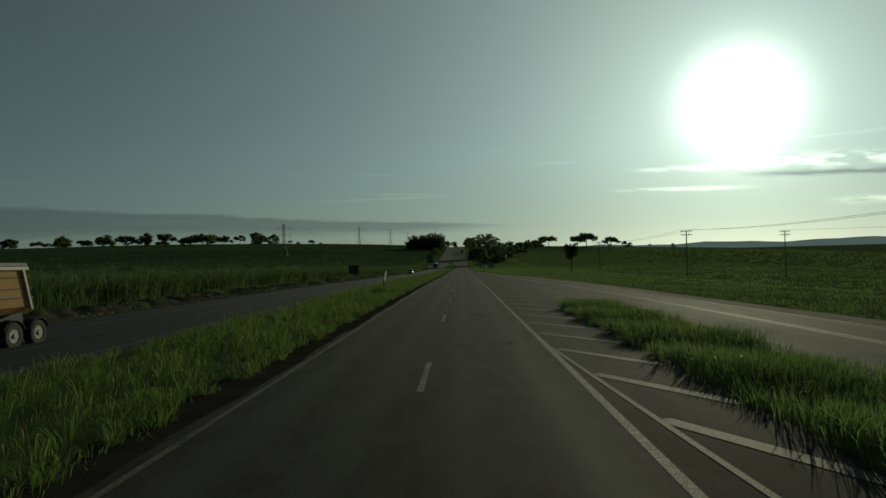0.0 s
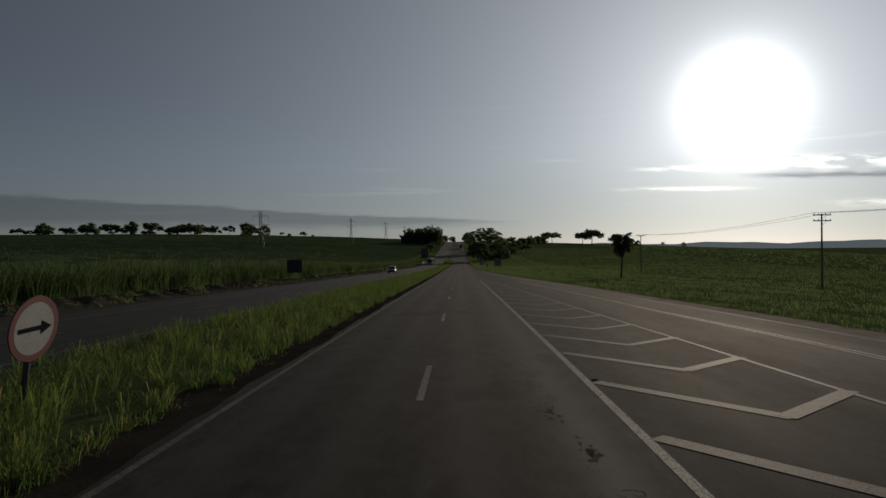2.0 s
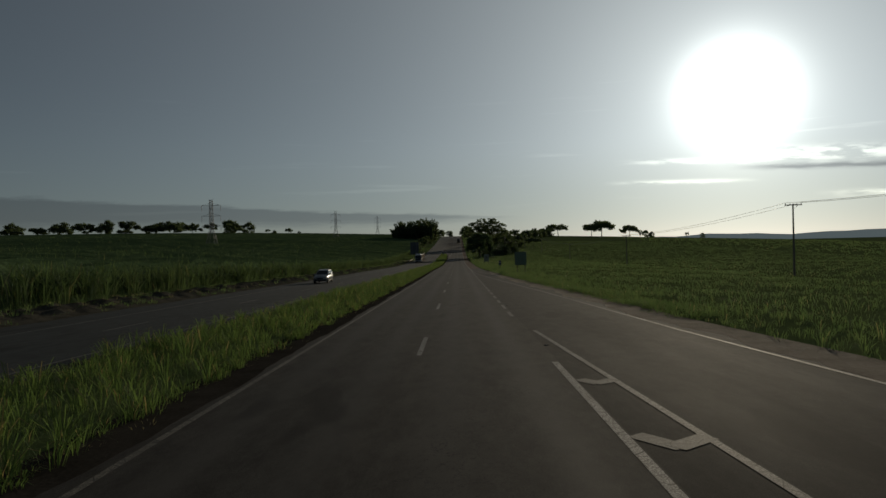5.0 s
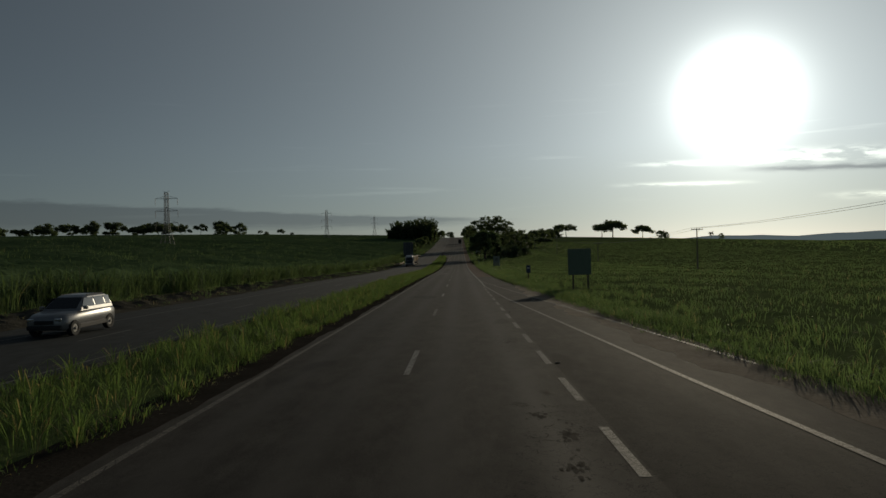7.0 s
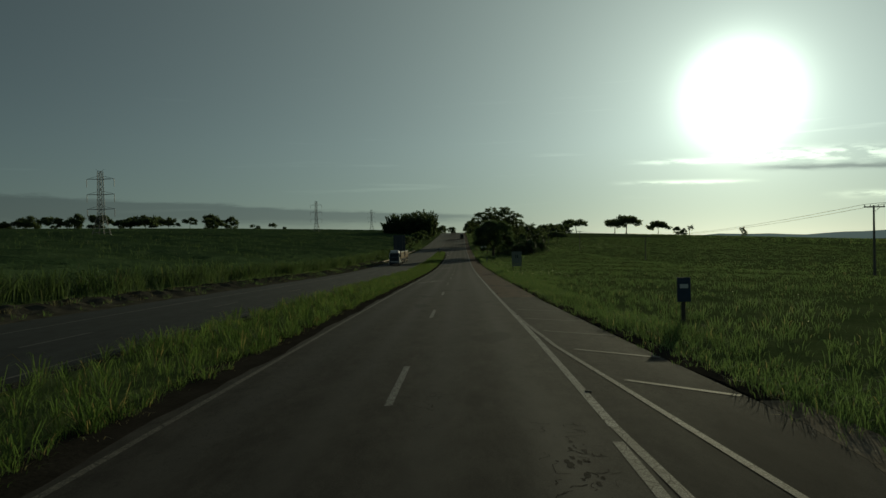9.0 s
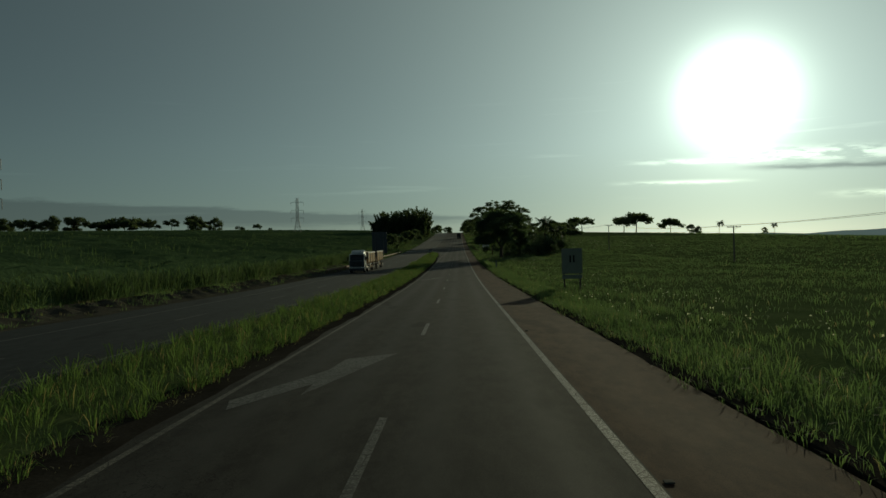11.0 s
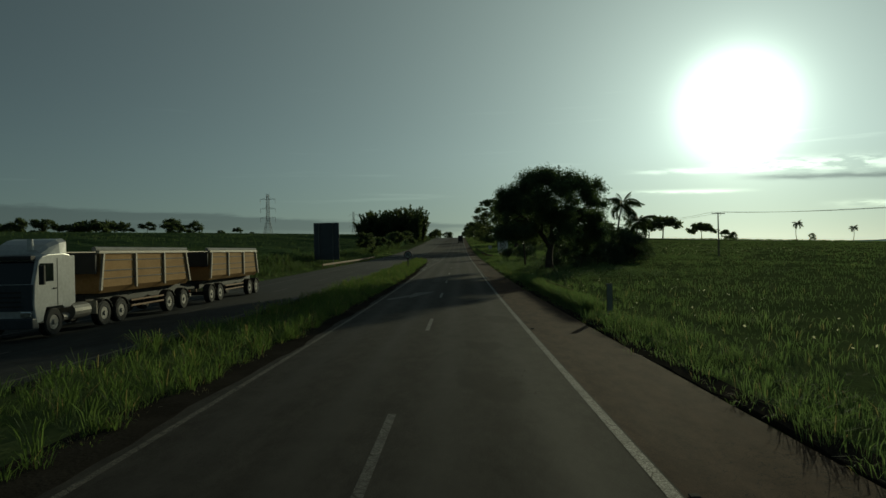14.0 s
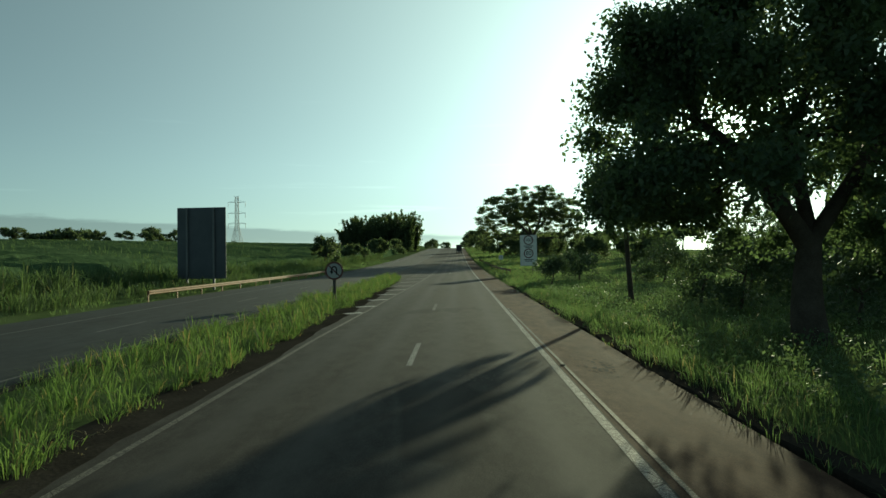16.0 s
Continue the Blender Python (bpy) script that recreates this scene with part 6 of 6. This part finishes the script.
def tipper_truck(x, y, label, tail=23.4):
    """A tractor with two tipper trailers heading south; y is its front axle."""
    truck = tagged(new("tipper_truck"), label, "truck", "tipper trucks")
    truck.location = (x, y, float(road_z(y + 8)) + 0.004)
    slope = math.atan2(float(road_z(y + 20) - road_z(y)), 20)
    truck.rotation_euler = (slope, 0, 0)
    prof = [(-0.98, 0.55), (-1.12, 1.2), (-1.08, 2.0), (-0.84, 2.82), (-0.62, 2.98), (-0.30, 3.06), (0.62, 3.10), (1.02, 3.04), (1.05, 1.0), (0.62, 0.98), (0.5, 1.16), (-0.5, 1.16), (-0.62, 0.6)]
    bm = shell(bmesh.new(), [[(s, py, pz) for py, pz in prof] for s in (-1.25, 1.25)])
    bmesh.ops.bevel(bm, geom=list(bm.edges), offset=0.05, segments=3, affect="EDGES", profile=0.6)
    cab = part("cab", bm, MAT["truck_white"], truck, "white cab with rounded edges")
    fairing = shell(bmesh.new(), [[(w * 0.62, py, 3.04), (w, py + 0.12, 3.04), (w * 0.94, py + 0.2, zt - 0.12), (w * 0.8, py + 0.22, zt), (-w * 0.8, py + 0.22, zt), (-w * 0.94, py + 0.2, zt - 0.12), (-w, py + 0.12, 3.04), (-w * 0.62, py, 3.04)] for py, zt, w in ((-0.45, 3.22, 0.95), (-0.1, 3.42, 1.08), (0.4, 3.60, 1.16), (0.78, 3.66, 1.18))])
    part("roof_fairing", fairing, MAT["truck_white"], cab)
    for s in (-1, 1):
        part("side_fairing", shell(bmesh.new(), [[(s * q, 1.04, 1.05), (s * q, 1.34, 1.15), (s * q, 1.34, 3.0), (s * q, 1.04, 3.0)] for q in (1.14, 1.22)]), MAT["truck_white"], cab)
        part("air_tank", rod(bmesh.new(), (s * 0.98, 0.75, 0.62), (s * 0.98, 1.15, 0.62), 0.16, sides=12), MAT["dull_tank"], truck)
        part("rear_mudguard", box(bmesh.new(), s * 1.08 - 0.24, s * 1.08 + 0.24, 2.62, 2.68, 0.55, 1.1, 0.01), MAT["tipper_rib"], truck)
    part("windscreen", shell(bmesh.new(), [[(s, -1.095, 2.0), (s, -0.865, 2.8), (s, -0.84, 2.78), (s, -1.07, 1.98)] for s in (-1.12, 1.12)]), MAT["glass"], cab)
    for s in (-1, 1):
        part("side_window", box(bmesh.new(), s * 1.255 - 0.008, s * 1.255 + 0.008, -0.78, -0.02, 2.05, 2.72, 0.004), MAT["glass"], cab)
        part("door_seam", box(bmesh.new(), s * 1.252 - 0.006, s * 1.252 + 0.006, 0.2, 0.23, 1.1, 2.9), MAT["chassis"], cab)
        part("door_handle", box(bmesh.new(), s * 1.27 - 0.02, s * 1.27 + 0.02, -0.05, 0.12, 1.75, 1.8, 0.005), MAT["chassis"], cab)
        part("mirror", box(bmesh.new(), s * 1.45 - 0.1, s * 1.45 + 0.1, -1.0, -0.9, 1.95, 2.65, 0.03), MAT["chassis"], cab)
        part("headlight", box(bmesh.new(), s * 0.95 - 0.2, s * 0.95 + 0.2, -1.14, -1.05, 0.78, 1.0, 0.03), MAT["chrome"], cab)
        part("fuel_tank", rod(bmesh.new(), (s * 0.95, 1.25, 0.78), (s * 0.95, 2.35, 0.78), 0.33, sides=16), MAT["dull_tank"], truck)
    # panel added to make the cab's front dark blue; the bumper matches it
    part("front_panel", box(bmesh.new(), -1.2, 1.2, -1.14, -1.06, 1.02, 1.97, 0.03), MAT["cab_front"], cab, "dark blue panel added over the cab's front")
    for gz in (1.15, 1.32, 1.49, 1.66):
        part("grille_bar", box(bmesh.new(), -0.8, 0.8, -1.165, -1.13, gz, gz + 0.07, 0.01), MAT["chassis"], cab)
    part("bumper", box(bmesh.new(), -1.24, 1.24, -1.2, -0.85, 0.38, 0.76, 0.05), MAT["cab_front"], cab)
    part("roof_visor", box(bmesh.new(), -1.12, 1.12, -1.06, -0.80, 2.84, 3.0, 0.03), MAT["chassis"], cab)
    for s in (-1, 1):
        part("cab_step", box(bmesh.new(), s * 1.16 - 0.08, s * 1.16 + 0.08, -0.95, -0.58, 0.55, 0.62, 0.01), MAT["chassis"], cab)
    part("beacon", rod(bmesh.new(), (0.55, -0.25, 3.2), (0.55, -0.25, 3.62), 0.13, 0.09, 12), MAT["truck_white"], cab)
    part("tractor_chassis", box(bmesh.new(), -0.45, 0.45, -0.6, 5.6, 0.6, 0.95, 0.02), MAT["chassis"], truck)
    tipper(truck, 2.6, 12.2)
    tipper(truck, 14.3, 24.1)
    part("coupling", box(bmesh.new(), -0.35, 0.35, 11.5, 15.4, 0.9, 1.15, 0.02), MAT["chassis"], truck)
    for ay in (0.0, 3.35, 4.7, 9.4, 11.1, 15.0, 16.4, tail - 1.4, tail):
        part("axle", rod(bmesh.new(), (-1.0, ay, 0.52), (1.0, ay, 0.52), 0.07, sides=8), MAT["chassis"], truck)
        for s in (-1, 1):
            wheel(truck, s * 1.08, ay, 0.52, 0.34)
            if ay > 1:
                part("mudguard", shell(bmesh.new(), [[(s * 1.08 + q, ay + 0.62 * math.cos(a), 0.52 + 0.62 * math.sin(a)) for q in (-0.2, 0.2)] + [(s * 1.08 + q, ay + 0.6 * math.cos(a), 0.52 + 0.6 * math.sin(a)) for q in (0.2, -0.2)] for a in np.linspace(0.35, 2.8, 7)]), MAT["chassis"], truck)
    return truck


tipper_truck(-15.2, 381.7, "white truck with two ochre tipper trailers on the road")
tipper_truck(-17.5, 1.0, "white truck with two ochre tipper trailers passing by", 24.1)


def estate_car(x, y, label, paint, category="car"):
    """A compact off-road car heading south."""
    car = tagged(new("car"), label, category)
    car.location = (x, y, float(road_z(y)) + 0.004)
    rings = []
    for py, w, lo, hi in ((-1.97, 0.66, 0.38, 0.70), (-1.9, 0.76, 0.30, 0.84), (-1.6, 0.84, 0.27, 0.94), (-1.0, 0.87, 0.27, 1.02), (0.2, 0.88, 0.27, 1.05), (1.3, 0.87, 0.28, 1.06), (1.8, 0.82, 0.30, 1.02), (1.93, 0.74, 0.38, 0.94)):
        half = [(0.86, 0.0), (0.98, 0.14), (1.0, 0.5), (0.98, 0.82), (0.86, 1.0)]
        rings.append([(w * k, py, lo + (hi - lo) * u) for k, u in half] + [(-w * k, py, lo + (hi - lo) * u) for k, u in half[::-1]])
    body = part("body", shell(bmesh.new(), rings), paint, car, smooth=True)
    levels = []
    for z, ya, yb, w in ((1.0, -1.02, 1.78, 0.83), (1.2, -0.74, 1.72, 0.79), (1.42, -0.42, 1.62, 0.715), (1.56, -0.18, 1.48, 0.65), (1.63, 0.1, 1.25, 0.54)):
        levels.append([(-w * 0.86, ya, z), (w * 0.86, ya, z), (w, ya + 0.16, z), (w, yb - 0.16, z), (w * 0.86, yb, z), (-w * 0.86, yb, z), (-w, yb - 0.16, z), (-w, ya + 0.16, z)])
    roof = part("cabin", shell(bmesh.new(), levels), paint, car)
    part("windscreen", shell(bmesh.new(), [[(s * 0.67, -0.875, 1.12), (s * 0.57, -0.255, 1.53), (s * 0.57, -0.235, 1.52), (s * 0.67, -0.855, 1.11)] for s in (-1, 1)]), MAT["glass"], roof)
    for s in (-1, 1):
        for ya, yb in ((-0.55, 0.25), (0.33, 1.05), (1.12, 1.5)):
            part("side_window", shell(bmesh.new(), [[(s * 0.815, ya - 0.12 * (ya < 0), 1.14), (s * 0.690, ya + 0.2 * (ya < 0), 1.52), (s * 0.665, ya + 0.2 * (ya < 0), 1.52), (s * 0.815, ya - 0.12 * (ya < 0), 1.14)],
                                                   [(s * 0.815, yb, 1.14), (s * 0.690, yb, 1.52), (s * 0.665, yb, 1.52), (s * 0.815, yb, 1.14)]]), MAT["glass"], roof)
        part("headlight", box(bmesh.new(), s * 0.56 - 0.14, s * 0.56 + 0.14, -1.97, -1.84, 0.66, 0.80, 0.03), MAT["chrome"], body)
        part("mirror", box(bmesh.new(), s * 0.95 - 0.09, s * 0.95 + 0.09, -0.72, -0.6, 1.05, 1.2, 0.03), paint, body)
        part("roof_rail", rod(bmesh.new(), (s * 0.56, 0.05, 1.63), (s * 0.56, 1.3, 1.63), 0.02, sides=6), MAT["chassis"], roof)
        part("sill", box(bmesh.new(), s * 0.87 - 0.03, s * 0.87 + 0.03, -1.0, 1.0, 0.29, 0.47, 0.02), MAT["chassis"], body)
        for ay in (-1.3, 1.3):
            wheel(car, s * 0.79, ay, 0.34, 0.22)
    part("grille", box(bmesh.new(), -0.40, 0.40, -2.0, -1.9, 0.56, 0.72, 0.02), MAT["chassis"], body)
    part("bumper", box(bmesh.new(), -0.7, 0.7, -2.03, -1.85, 0.34, 0.52, 0.04), MAT["chassis"], body)
    return car


estate_car(-15.6, 201.5, "silver compact car on the opposite carriageway", MAT["car_silver"])

# a lorry far ahead in the lane
lorry = tagged(new("lorry"), "dark lorry far ahead on the highway", "truck")
lorry.location = (1.8, 700.0, float(road_z(700.0)) + 0.004)
lorry.rotation_euler = (math.atan2(float(road_z(705) - road_z(695)), 10), 0, 0)
part("box_body", box(bmesh.new(), -1.28, 1.28, 0, 12, 1.1, 4.0, 0.06), MAT["chassis"], lorry)
part("cab", box(bmesh.new(), -1.22, 1.22, 12.5, 14.4, 0.7, 3.4, 0.12), MAT["truck_white"], lorry)
part("chassis", box(bmesh.new(), -0.5, 0.5, 0.2, 14, 0.6, 1.0, 0.02), MAT["chassis"], lorry)
for ay in (1.6, 2.9, 4.2, 10.4, 13.6):
    for s in (-1, 1):
        wheel(lorry, s * 1.08, ay, 0.52, 0.34)
